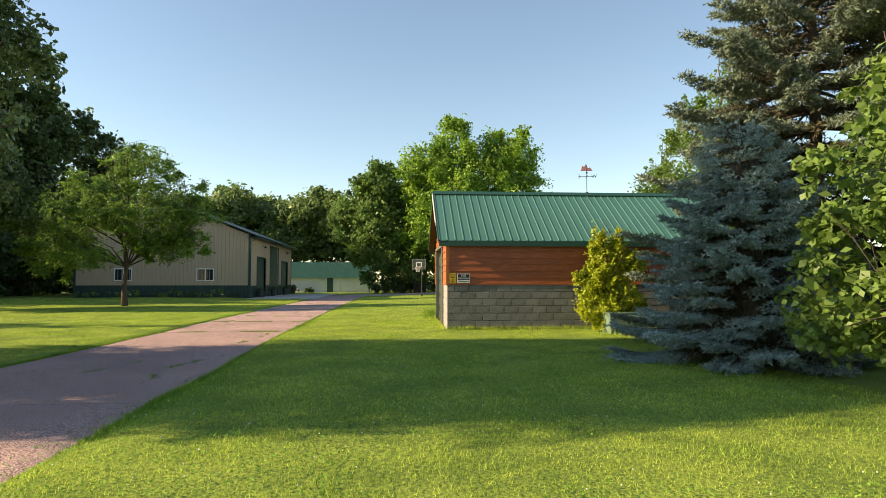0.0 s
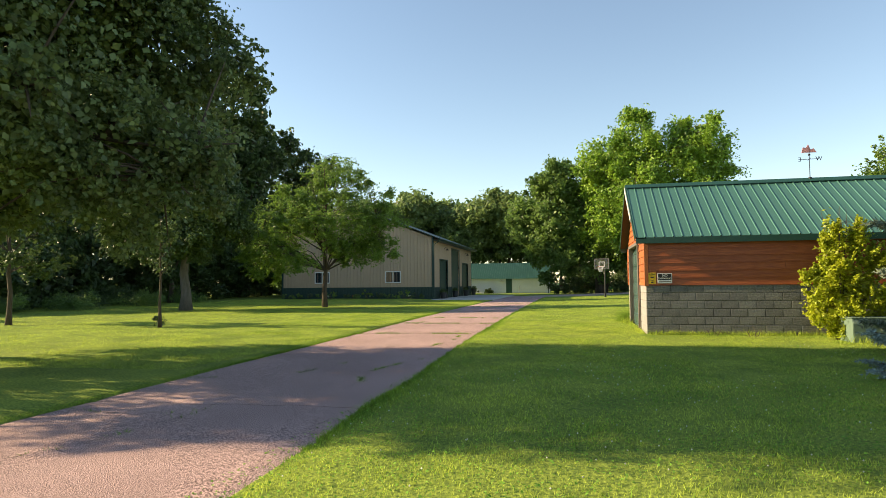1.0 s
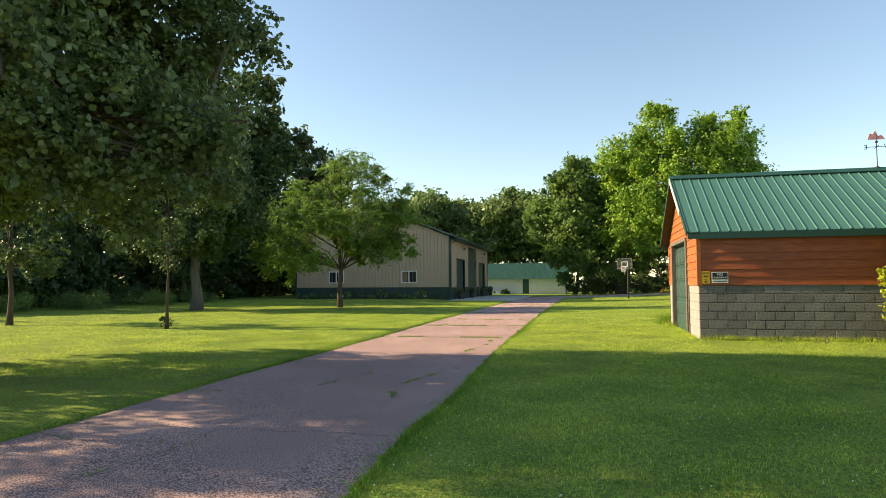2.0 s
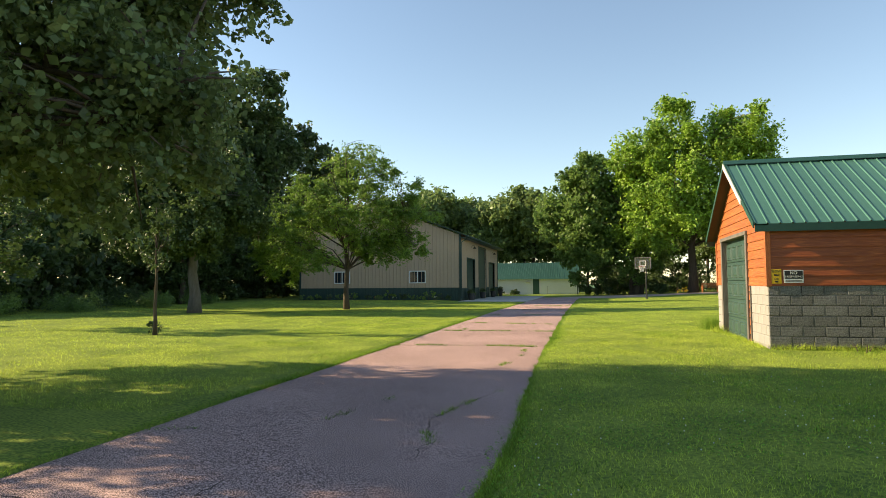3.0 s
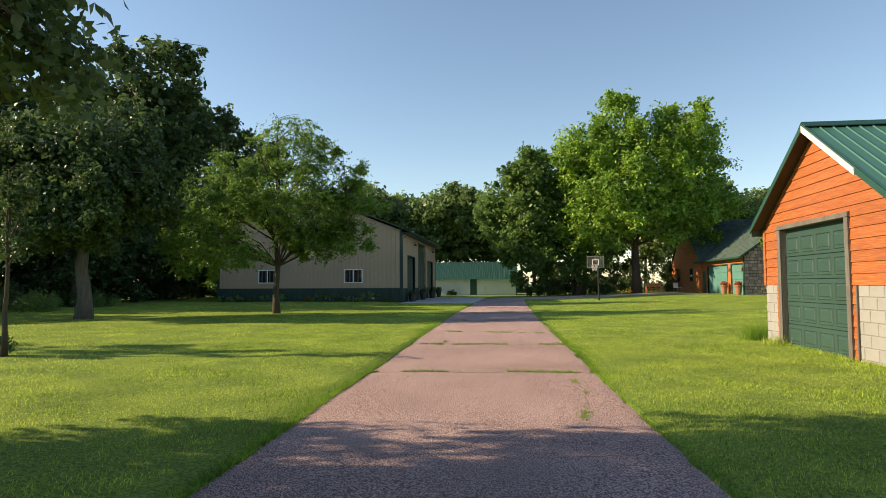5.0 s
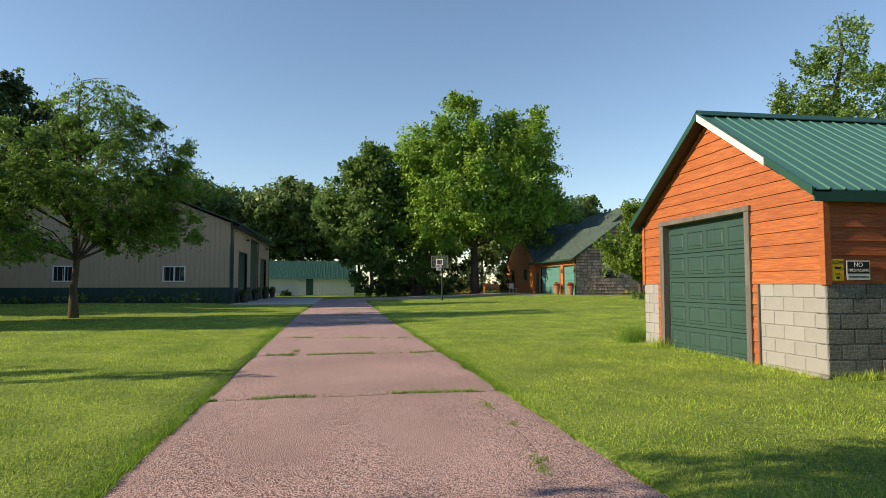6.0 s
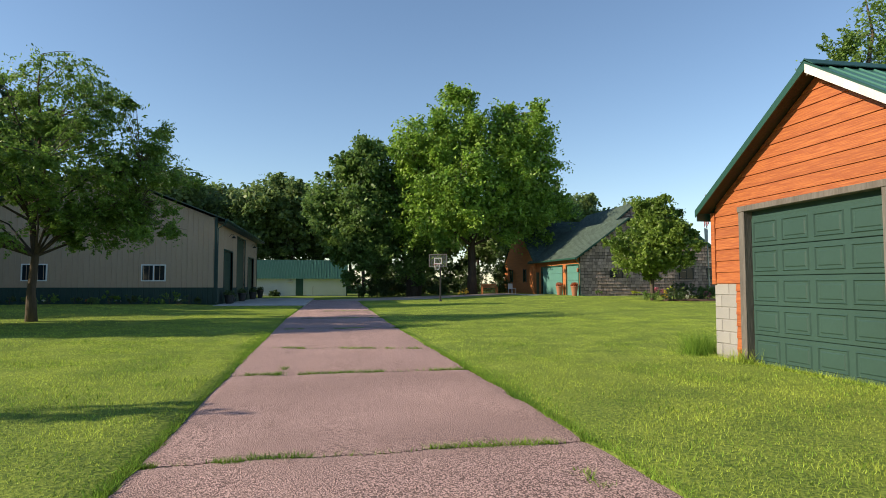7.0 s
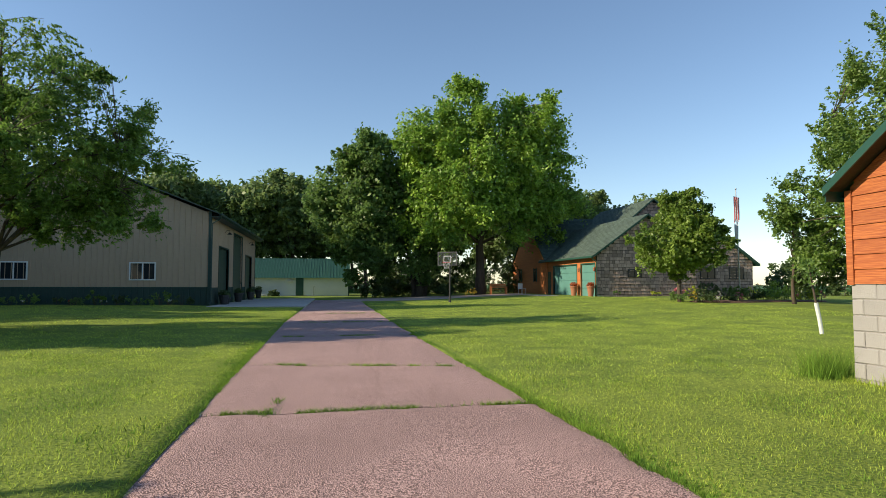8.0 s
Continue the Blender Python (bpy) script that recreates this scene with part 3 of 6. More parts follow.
# door frame of weathered timber, overhead door of raised panels
for nm, d in (("frame_post", (-0.05, 0.14, 4.16, 4.30, -0.1, 2.36)), ("frame_post", (-0.05, 0.14, 1.50, 1.62, -0.1, 2.36)), ("frame_head", (-0.06, 0.14, 1.48, 4.32, 2.36, 2.45)), ("frame_post", (-0.03, 0.02, 1.34, 1.37, -0.05, 1.21))):
    part(nm, boxes(d, bevel=0.006), GREY_WOOD, garage, "weathered bare timber")
door = part("garage_door", boxes((0.10, 0.13, 1.60, 4.20, -0.08, 2.36)), DOOR_GREEN, garage, "closed dark green overhead door with raised panels")
DZ = 2.30 / 5
for r in range(5):
    z0 = -0.05 + r * DZ
    bm = boxes((0.075, 0.10, 1.63, 4.15, z0 + 0.006, z0 + DZ - 0.006), bevel=0.006)
    for c in range(4):
        yc = 1.63 + 2.52 * (c + 0.5) / 4
        w, h, zc = 0.262, 0.165, z0 + DZ / 2
        o = [(yc - w, zc - h), (yc + w, zc - h), (yc + w, zc + h), (yc - w, zc + h)]
        rings = []
        for inset, x in ((0, 0.0748), (0.014, 0.057), (0.038, 0.090), (0.072, 0.062)):
            rings.append([bm.verts.new((x, y + (inset if y < yc else -inset), zz + (inset if zz < zc else -inset))) for y, zz in o])
        for r0, r1 in zip(rings, rings[1:]):
            for i in range(4):
                bm.faces.new((r0[i], r1[i], r1[(i + 1) % 4], r0[(i + 1) % 4]))
        bm.faces.new(rings[-1][::-1])
    bmesh.ops.recalc_face_normals(bm, faces=bm.faces)
    part("door_section", bm, DOOR_GREEN, door)
# roof of ribbed steel sheets
def roof_sheet(s, x0, x1):
    """Ribbed steel over one slope; s is -1 for the south and 1 for the north."""
    prof, x = [], x0
    while x < x1 - 1e-6:
        prof += [(x, 0.0), (x + 0.012, 0.022), (x + 0.030, 0.022), (x + 0.042, 0.0)]
        x += 0.2286
    prof.append((x1, 0.0))
    yo = -0.13 if s < 0 else GW + 0.13
    bm = bmesh.new()
    rows = []
    for t in (0.0, 0.5, 1.0):
        y = yo + (GW / 2 - yo) * t
        zz = APEX - PITCH * abs(y - GW / 2)
        rows.append([bm.verts.new((px, y, zz + pz)) for px, pz in prof])
    low = [[bm.verts.new((v.co.x, v.co.y, v.co.z - 0.012)) for v in r] for r in rows]
    for rr, fl in ((rows, 1), (low, 0)):
        for a, b in zip(rr, rr[1:]):
            for i in range(len(prof) - 1):
                bm.faces.new((a[i], a[i + 1], b[i + 1], b[i]))
    for i in range(len(prof) - 1):
        bm.faces.new((rows[0][i], low[0][i], low[0][i + 1], rows[0][i + 1]))
    bmesh.ops.recalc_face_normals(bm, faces=bm.faces)
    return bm


roof = part("roof", boxes((-0.22, GL + 0.2, GW / 2 - 0.02, GW / 2 + 0.02, APEX - 0.16, APEX - 0.03)), GREY_WOOD, garage)
for s in (-1, 1):
    part("roof_sheet", roof_sheet(s, -0.24, GL + 0.25), ROOF_GREEN, roof, "ribbed green steel roof sheet")
cap_bm = bmesh.new()
prism(cap_bm, [(GW / 2 - 0.15, APEX - 0.06), (GW / 2, APEX + 0.05), (GW / 2 + 0.15, APEX - 0.06), (GW / 2 + 0.15, APEX - 0.045), (GW / 2, APEX + 0.066), (GW / 2 - 0.15, APEX - 0.045)], "x", -0.26, GL + 0.27)
part("ridge_cap", cap_bm, TRIM_GREEN, roof)
for s in (-1, 1):
    yo = -0.13 if s < 0 else GW + 0.13
    zo = APEX - PITCH * abs(yo - GW / 2)
    bm = bmesh.new()
    prism(bm, [(yo, zo + 0.03), (GW / 2, APEX + 0.03), (GW / 2, APEX - 0.09), (yo, zo - 0.09)], "x", -0.265, -0.245)
    part("rake_trim", bm, TRIM_GREEN, roof)
    bm = boxes((-0.23, GL + 0.2, yo - 0.02 * s, yo + 0.0 * s, zo - 0.16, zo - 0.014))
    part("fascia", bm, TRIM_GREEN, roof)
    bm = bmesh.new()
    wall_y = 0.0 if s < 0 else GW
    prism(bm, [(yo - 0.02 * s, zo - 0.13), (wall_y, zo - 0.13), (wall_y, zo - 0.11), (yo - 0.02 * s, zo - 0.11)], "x", -0.0, GL)
    part("soffit", bm, TRIM_GREEN, roof)
    bm = bmesh.new()
    prism(bm, [(yo, zo - 0.015), (GW / 2, APEX - 0.015), (GW / 2, APEX - 0.035), (yo, zo - 0.035)], "x", -0.24, 0.02)
    part("rake_soffit", bm, SOFFIT, roof)
bm = bmesh.new()
ya, za = GW / 2 - 0.03, APEX - 0.05
yb = 0.78
prism(bm, [(ya, za + 0.03), (ya, za - 0.09), (yb, APEX - PITCH * (GW / 2 - yb) - 0.11), (yb, APEX - PITCH * (GW / 2 - yb) + 0.0)], "x", -0.285, -0.268)
part("fascia_board", bm, WHITE_WOOD, roof, "worn white fascia board")


# ---- machine shed ----
def rib_wall(bm, along, a0, a1, fixed, z0, top, out, pitch=0.305, depth=0.03):
    """A ribbed steel wall face; top gives its height at each place along it. out is -1 or 1 along the other axis."""
    prof, a = [], a0
    while a < a1 - 0.05:
        prof += [(a, 0.0), (a + 0.015, depth), (a + 0.045, depth), (a + 0.06, 0.0)]
        a += pitch
    prof.append((a1, 0.0))
    lo, hi = [], []
    for p, d in prof:
        c = fixed + out * d
        lo.append(bm.verts.new((p, c, z0) if along == "x" else (c, p, z0)))
        hi.append(bm.verts.new((p, c, top(p)) if along == "x" else (c, p, top(p))))
    for i in range(len(prof) - 1):
        bm.faces.new((lo[i], lo[i + 1], hi[i + 1], hi[i]))
    bmesh.ops.recalc_face_normals(bm, faces=bm.faces)
    return bm


SX0, SX1, SY0, SY1, SE, SA = -27.6, -13.6, 35.2, 55.3, 5.35, 8.1
SM = (SX0 + SX1) / 2
shed = thing("machine_shed", (0, 0, 0), "tall tan steel machine shed with dark green base and trim", "shed")


def shed_top(x):
    return SA - 0.12 - (SA - SE) * abs(x - SM) / (SX1 - SM)


bm = bmesh.new()
prism(bm, [(SX0 + 0.05, 0.0), (SX1 - 0.32, 0.0), (SX1 - 0.32, SE), (SM, SA - 0.2), (SX0 + 0.05, SE)], "y", SY0 + 0.03, SY0 + 0.12)
prism(bm, [(SX0 + 0.05, 0.0), (SX1 - 0.32, 0.0), (SX1 - 0.32, SE), (SM, SA - 0.2), (SX0 + 0.05, SE)], "y", SY1 - 0.12, SY1 - 0.03)
box(bm, SX0 + 0.03, SX0 + 0.12, SY0 + 0.12, SY1 - 0.12, 0, SE)
DOORS = ((37.9, 41.4, 3.45), (43.4, 47.6, 4.72), (49.4, 53.0, 3.45))
ys = [SY0 + 0.03] + [v for d in DOORS for v in d[:2]] + [SY1 - 0.03]
for a, b in zip(ys[::2], ys[1::2]):
    box(bm, SX1 - 0.3, SX1 - 0.03, a, b, 0, SE)
for a, b, h in DOORS:
    box(bm, SX1 - 0.3, SX1 - 0.03, a, b, h, SE)
part("frame_wall", bm, TAN_STEEL, shed)
part("wall", rib_wall(bmesh.new(), "x", SX0 + 0.05, SX1 - 0.05, SY0, 1.0, shed_top, -1), TAN_STEEL, shed, "ribbed tan steel gable wall")
part("wainscot", rib_wall(bmesh.new(), "x", SX0 + 0.05, SX1 - 0.05, SY0 - 0.006, -0.1, lambda p: 1.0, -1), DARK_GREEN_STEEL, shed, "dark green steel base")
part("wainscot_trim", boxes((SX0, SX1, SY0 - 0.04, SY0 + 0.01, 0.98, 1.03)), DARK_GREEN_STEEL, shed)
for a, b in zip(ys[::2], ys[1::2]):
    part("wall", rib_wall(bmesh.new(), "y", a, b, SX1 - 0.028, 1.0, lambda p: SE, 1), TAN_STEEL, shed)
    part("wainscot", rib_wall(bmesh.new(), "y", a, b, SX1 - 0.022, -0.1, lambda p: 1.0, 1), DARK_GREEN_STEEL, shed)
for a, b, h in DOORS:
    part("wall", rib_wall(bmesh.new(), "y", a, b, SX1 - 0.028, h, lambda p: SE, 1), TAN_STEEL, shed)
    od = part("overhead_door", boxes((SX1 - 0.2, SX1 - 0.16, a, b, -0.05, h)), DARK_GREEN_STEEL, shed, "closed dark green overhead door")
    n = round(h / 0.55)
    for i in range(n):
        part("door_section", boxes((SX1 - 0.16, SX1 - 0.13, a + 0.02, b - 0.02, -0.03 + i * h / n + 0.006, -0.03 + (i + 1) * h / n - 0.006), bevel=0.006), DARK_GREEN_STEEL, od)
    for d in ((a - 0.1, a, -0.05, h + 0.1), (b, b + 0.1, -0.05, h + 0.1), (a, b, h, h + 0.1)):
        part("door_trim", boxes((SX1 - 0.14, SX1 + 0.02, *d)), DARK_GREEN_STEEL, shed)
part("corner_trim", boxes((SX1 - 0.12, SX1 + 0.03, SY0 - 0.045, SY0 + 0.14, -0.1, SE + 0.02)), DARK_GREEN_STEEL, shed)
part("corner_trim", boxes((SX0 - 0.03, SX0 + 0.12, SY0 - 0.045, SY0 + 0.14, -0.1, SE + 0.02)), DARK_GREEN_STEEL, shed)
part("corner_trim", boxes((SX1 - 0.12, SX1 + 0.03, SY1 - 0.14, SY1 + 0.03, -0.1, SE + 0.02)), DARK_GREEN_STEEL, shed)
shed_roof = part("roof", prism(bmesh.new(), [(SX0 - 0.55, SE - 0.19), (SM, SA), (SX1 + 0.55, SE - 0.19), (SX1 + 0.55, SE - 0.13), (SM, SA + 0.07), (SX0 - 0.55, SE - 0.13)], "y", SY0 - 0.45, SY1 + 0.45), DARK_GREEN_STEEL, shed, "dark green steel roof")
part("fascia", boxes((SX1 + 0.53, SX1 + 0.56, SY0 - 0.45, SY1 + 0.45, SE - 0.34, SE - 0.13)), DARK_GREEN_STEEL, shed_roof)
part("soffit", boxes((SX1 + 0.03, SX1 + 0.53, SY0 - 0.42, SY1 + 0.42, SE - 0.34, SE - 0.31)), DARK_GREEN_STEEL, shed_roof)
part("gutter", boxes((SX1 + 0.56, SX1 + 0.68, SY0 - 0.4, SY1 + 0.4, SE - 0.27, SE - 0.15), bevel=0.02), DARK_GREEN_STEEL, shed_roof)
part("downspout", tube(bmesh.new(), [(SX1 + 0.6, SY0 - 0.3, SE - 0.25), (SX1 + 0.5, SY0 - 0.25, SE - 0.45), (SX1 + 0.08, SY0 - 0.1, SE - 0.7), (SX1 + 0.08, SY0 - 0.1, 0.15), (SX1 + 0.05, SY0 - 0.5, 0.06)], [0.045] * 5, 6), DARK_GREEN_STEEL, shed)


def slider_window(parent, x0, x1, y, z0, z1, frame_mat=VINYL, thick=0.07):
    """A two-pane window on a wall that faces -y."""
    w = part("window", boxes((x0 + thick, x1 - thick, y - 0.015, y + 0.01, z0 + thick, z1 - thick)), GLASS, parent, "dark glazed two-pane window")
    for nm, d in (("head", (x0, x1, y - 0.05, y + 0.02, z1 - thick, z1)), ("sill", (x0, x1, y - 0.05, y + 0.02, z0, z0 + thick)), ("jamb", (x0, x0 + thick, y - 0.05, y + 0.02, z0 + thick, z1 - thick)), ("jamb", (x1 - thick, x1, y - 0.05, y + 0.02, z0 + thick, z1 - thick)), ("mullion", ((x0 + x1) / 2 - thick / 2, (x0 + x1) / 2 + thick / 2, y - 0.04, y + 0.02, z0 + thick, z1 - thick))):
        part(nm, boxes(d, bevel=0.006), frame_mat, w)
    return w


slider_window(shed, -17.9, -16.5, SY0 - 0.01, 1.4, 2.42)
slider_window(shed, -24.45, -23.05, SY0 - 0.01, 1.4, 2.42)
for y in (39.9, 42.3 + 9.0):
    lamp = part("wall_lamp", lathe(bmesh.new(), [(0.02, 0.12), (0.06, 0.1), (0.17, -0.02), (0.16, -0.02), (0.03, 0.02)], 12, (SX1 + 0.28, y, 4.42)), BLACK, shed, "black gooseneck barn lamp")
    part("arm", tube(bmesh.new(), [(SX1 - 0.03, y, 4.5), (SX1 + 0.12, y, 4.68), (SX1 + 0.28, y, 4.66), (SX1 + 0.28, y, 4.52)], [0.015] * 4, 6), BLACK, lamp)

# ---- white shed far behind ----
WX0, WX1, WY = -17.4, -5.1, 66.0
white_shed = thing("white_shed", (0, 0, 0), "long low white shed with green steel roof", "shed")
part("wall", boxes((WX0, WX1, WY, WY + 0.15, -0.1, 2.1), (WX0, WX0 + 0.15, WY + 0.15, WY + 6, -0.1, 2.1), (WX1 - 0.15, WX1, WY + 0.15, WY + 6, -0.1, 2.1), (WX0, WX1, WY + 6, WY + 6.15, -0.1, 2.1)), WHITE_SIDING, white_shed)
for i in range(10):
    part("plank", prism(bmesh.new(), [(WY - 0.03, 0.05 + i * 0.2), (WY, 0.05 + i * 0.2), (WY, 0.25 + i * 0.2), (WY - 0.005, 0.25 + i * 0.2)], "x", WX0, WX1), WHITE_SIDING, white_shed)
for xa in (WX1 - 0.14, WX0 + 0.02):
    part("gable", prism(bmesh.new(), [(WY, 2.1), (WY + 6.15, 2.1), (WY + 3.07, 3.95)], "x", xa, xa + 0.12), WHITE_SIDING, white_shed)
bm = bmesh.new()
prof, x = [], WX0 - 0.2
while x < WX1 + 0.2:
    prof += [(x, 0), (x + 0.02, 0.03), (x + 0.05, 0.03), (x + 0.07, 0)]
    x += 0.3
r = [[bm.verts.new((px, y, zz + pz)) for px, pz in prof] for y, zz in ((WY - 0.4, 1.86), (WY + 3.07, 4.06), (WY + 6.55, 1.86))]
for a, b in zip(r, r[1:]):
    for i in range(len(prof) - 1):
        bm.faces.new((a[i], a[i + 1], b[i + 1], b[i]))
bmesh.ops.solidify(bm, geom=bm.faces[:], thickness=0.03)
part("roof", bm, ROOF_GREEN, white_shed, "ribbed green steel roof")
part("door", boxes((-10.65, -9.85, WY - 0.07, WY - 0.02, 0.0, 1.92)), TRIM_GREEN, white_shed, "green plank door")
part("corner_post", boxes((WX1 - 0.06, WX1 + 0.06, WY - 0.05, WY + 0.06, -0.1, 2.0)), DARK_GREEN_STEEL, white_shed)
wl_ = part("wall_lamp", boxes((-11.5, -10.95, WY - 0.25, WY - 0.04, 1.45, 1.6), (-11.3, -11.2, WY - 0.2, WY - 0.03, 1.6, 1.75), bevel=0.02), WHITE_WOOD, white_shed)

# ---- house ----
HX, HY, HZ = 12.3, 40.9, 0.3
house = thing("house", (0, 0, 0), "house with shake gables, orange siding, green-grey shingle roof and teal doors", "house")
A_W = 7.9   # width of the garage wing
A_E, A_A = 3.45, 6.42
WY1 = 52.6  # where the wing meets the main block
apex_x = HX + A_W / 2
for d in ((HX, HX + 0.2, WY1 - 2.6, WY1, HZ - 0.3, A_E), (HX, HX + 0.2, HY + 0.2, 41.25, HZ - 0.3, A_E), (HX, HX + 0.2, 43.85, 44.75, HZ - 0.3, A_E), (HX, HX + 0.2, 41.25, 43.85, 2.75, A_E), (HX, HX + 0.2, 44.75, 50.0, 2.75, A_E)):
    part("wall", boxes(d), CEDAR_HOUSE, house, "orange cedar front wall")
for a, b in ((41.25, 43.85), (44.75, 50.0)):
    od = part("garage_door", boxes((HX + 0.1, HX + 0.14, a, b, HZ - 0.05, 2.75)), TEAL_DOOR, house, "closed pale teal overhead door")
    for i in range(4):
        h = (2.75 - HZ) / 4
        part("door_section", boxes((HX + 0.07, HX + 0.1, a + 0.02, b - 0.02, HZ + i * h + 0.01, HZ + (i + 1) * h - 0.01), bevel=0.008), TEAL_DOOR, od)
    for d in ((a - 0.09, a, HZ, 2.85), (b, b + 0.09, HZ, 2.85), (a, b, 2.75, 2.85)):
        part("door_trim", boxes((HX - 0.03, HX + 0.12, *d)), TRIM_GREEN, house)
part("door", boxes((HX - 0.04, HX, 50.75, 51.65, HZ, 2.35)), TRIM_GREEN, house, "dark green side door")


def shake_wall(x0, x1, y, z0, top, seed, lab=""):
    """Courses of cedar shakes on a wall that faces -y, each with its own width, length and tilt."""
    rng = random.Random(seed)
    V, F = [], []
    z = z0
    while z < max(top(x0), top(x1), top((x0 + x1) / 2), A_A) + 0.1:
        x = x0 - rng.random() * 0.1
        while x < x1:
            w = rng.uniform(0.18, 0.42)
            a, b = max(x, x0), min(x + w - 0.025, x1)
            zt = min(z + 0.225, top((a + b) / 2))
            zb = z + rng.uniform(-0.015, 0.012)
            if b - a > 0.03 and zt - zb > 0.03:
                d = rng.uniform(0.03, 0.06)
                k = len(V)
                V += [(a, y - d, zb), (b, y - d, zb), (b, y - 0.004, zt), (a, y - 0.004, zt), (a, y, zb), (b, y, zb)]
                F += [(k, k + 1, k + 2, k + 3), (k + 4, k + 5, k + 1, k), (k + 5, k + 2, k + 1), (k + 4, k, k + 3)]
            x += w
        # gap above each course: the dark backing shows as a painted shadow line
        z += 0.25
    w = raw("shake_cladding", V, F, SHAKE, house, lab)
    return tagged(w, kind="stuff")


def wing_top(x):
    return A_A - 0.1 - (A_A - A_E) * abs(x - apex_x) / (A_W / 2)


bm = bmesh.new()
prism(bm, [(HX, HZ - 0.3), (HX + A_W, HZ - 0.3), (HX + A_W, A_E - 0.1), (apex_x, A_A - 0.12), (HX, A_E - 0.1)], "y", HY, HY + 0.2)
part("gable_wall", bm, SHAKE_BACK, house)
shake_wall(HX, HX + A_W, HY, HZ - 0.05, wing_top, 3, "weathered brown cedar shakes")
# east part of the south front, set back a little under a longer slope
EX1, EY = 26.2, 42.6
def east_top(x):
    return 3.0 + (EX1 + 0.2 - x) * 0.72
bm = bmesh.new()
prism(bm, [(HX + A_W, HZ - 0.3), (EX1, HZ - 0.3), (EX1, 3.1), (21.0, east_top(21.0) - 0.1), (HX + A_W, east_top(21.0) - 0.15)], "y", EY, EY + 0.2)
part("gable_wall", bm, SHAKE_BACK, house)
shake_wall(HX + A_W, EX1, EY, HZ - 0.05, lambda x: min(east_top(x), east_top(21.0)) - 0.1, 5)
part("wall", boxes((EX1 - 0.2, EX1, EY + 0.2, 60, HZ - 0.3, 3.1), (HX + A_W - 0.2, HX + A_W, HY + 0.2, EY, HZ - 0.3, 3.3)), SHAKE, house)


def slab(bm, quad, thick):
    """A sloping slab under four corners."""
    a = [bm.verts.new(p) for p in quad]
    b = [bm.verts.new((p[0], p[1], p[2] - thick)) for p in quad]
    bm.faces.new(a)
    bm.faces.new(b[::-1])
    for i in range(4):
        bm.faces.new((a[i], b[i], b[(i + 1) % 4], a[(i + 1) % 4]))
    bmesh.ops.recalc_face_normals(bm, faces=bm.faces)
    return bm


def shingles(name, quad, seed, lab=""):
    """Shingle courses over a slope: quad runs foot-left, foot-right, head-right, head-left."""
    rng = random.Random(seed)
    p = [Vector(q) for q in quad]
    up = ((p[3] - p[0]) + (p[2] - p[1])) / 2
    rows = max(4, int(up.length / 0.22))
    nrm = (p[1] - p[0]).cross(p[3] - p[0]).normalized()
    if nrm.z < 0:
        nrm = -nrm
    V, F = [], []
    for r in range(rows):
        t0, t1 = r / rows, (r + 1.15) / rows
        l0, r0 = p[0].lerp(p[3], t0), p[1].lerp(p[2], t0)
        l1, r1 = p[0].lerp(p[3], min(t1, 1)), p[1].lerp(p[2], min(t1, 1))
        n = max(2, int((r0 - l0).length / 0.33))
        o = rng.random() * 0.5 / n
        for i in range(n):
            s0, s1 = max(0, i / n - o), min(1, (i + 1) / n - o - 0.01 / n)
            k = len(V)
            h = nrm * rng.uniform(0.014, 0.024)
            V += [tuple(l0.lerp(r0, s0) + h), tuple(l0.lerp(r0, s1) + h), tuple(l1.lerp(r1, s1) + nrm * 0.003), tuple(l1.lerp(r1, s0) + nrm * 0.003), tuple(l0.lerp(r0, s0)), tuple(l0.lerp(r0, s1))]
            F += [(k, k + 1, k + 2, k + 3), (k + 4, k + 5, k + 1, k)]
    return tagged(raw(name, V, F, SHINGLE, house, lab), kind="stuff")


RIDGE_N = 56.0
wing = [(HX - 0.45, HY - 0.35, A_E - 0.14), (HX - 0.45, 52.9, A_E - 0.14), (apex_x, RIDGE_N, A_A + 0.06), (apex_x, HY - 0.35, A_A + 0.06)]
wing_e = [(HX + A_W + 0.3, HY - 0.35, A_E - 0.1), (HX + A_W + 0.3, RIDGE_N, A_E - 0.1), (apex_x, RIDGE_N, A_A + 0.06), (apex_x, HY - 0.35, A_A + 0.06)]
MR, MZ = 56.6, 7.75
main_s = [(HX - 0.4, 51.2, 3.35), (EX1 + 0.3, 51.2, 3.35), (EX1 + 0.3, MR, MZ), (HX - 0.4, MR, MZ)]
main_n = [(HX - 0.4, 62.2, 3.0), (EX1 + 0.3, 62.2, 3.0), (EX1 + 0.3, MR, MZ), (HX - 0.4, MR, MZ)]
TX, TY = 19.8, 46.5
tall = [(14.6, TY - 0.3, 4.2), (14.6, 57.0, 4.2), (TX, 57.0, 8.5), (TX, TY - 0.3, 8.5)]
tall_e = [(EX1 + 0.45, EY - 0.35, 2.85), (EX1 + 0.45, 57.0, 2.85), (21.0, 57.0, east_top(21.0) + 0.08), (21.0, EY - 0.35, east_top(21.0) + 0.08)]
tall_w = [(TX, TY - 0.3, 8.5), (TX, 57.0, 8.5), (24.6, 57.0, 5.0), (24.6, TY - 0.3, 5.0)]
for i, q in enumerate((wing, wing_e, main_s, main_n, tall, tall_e, tall_w)):
    part("roof_deck", slab(bmesh.new(), q, 0.14), TRIM_GREEN, house)
    if i in (0, 2, 4, 5):
        shingles("shingle_cover", q, 20 + i, "green-grey asphalt shingles")
bm = bmesh.new()
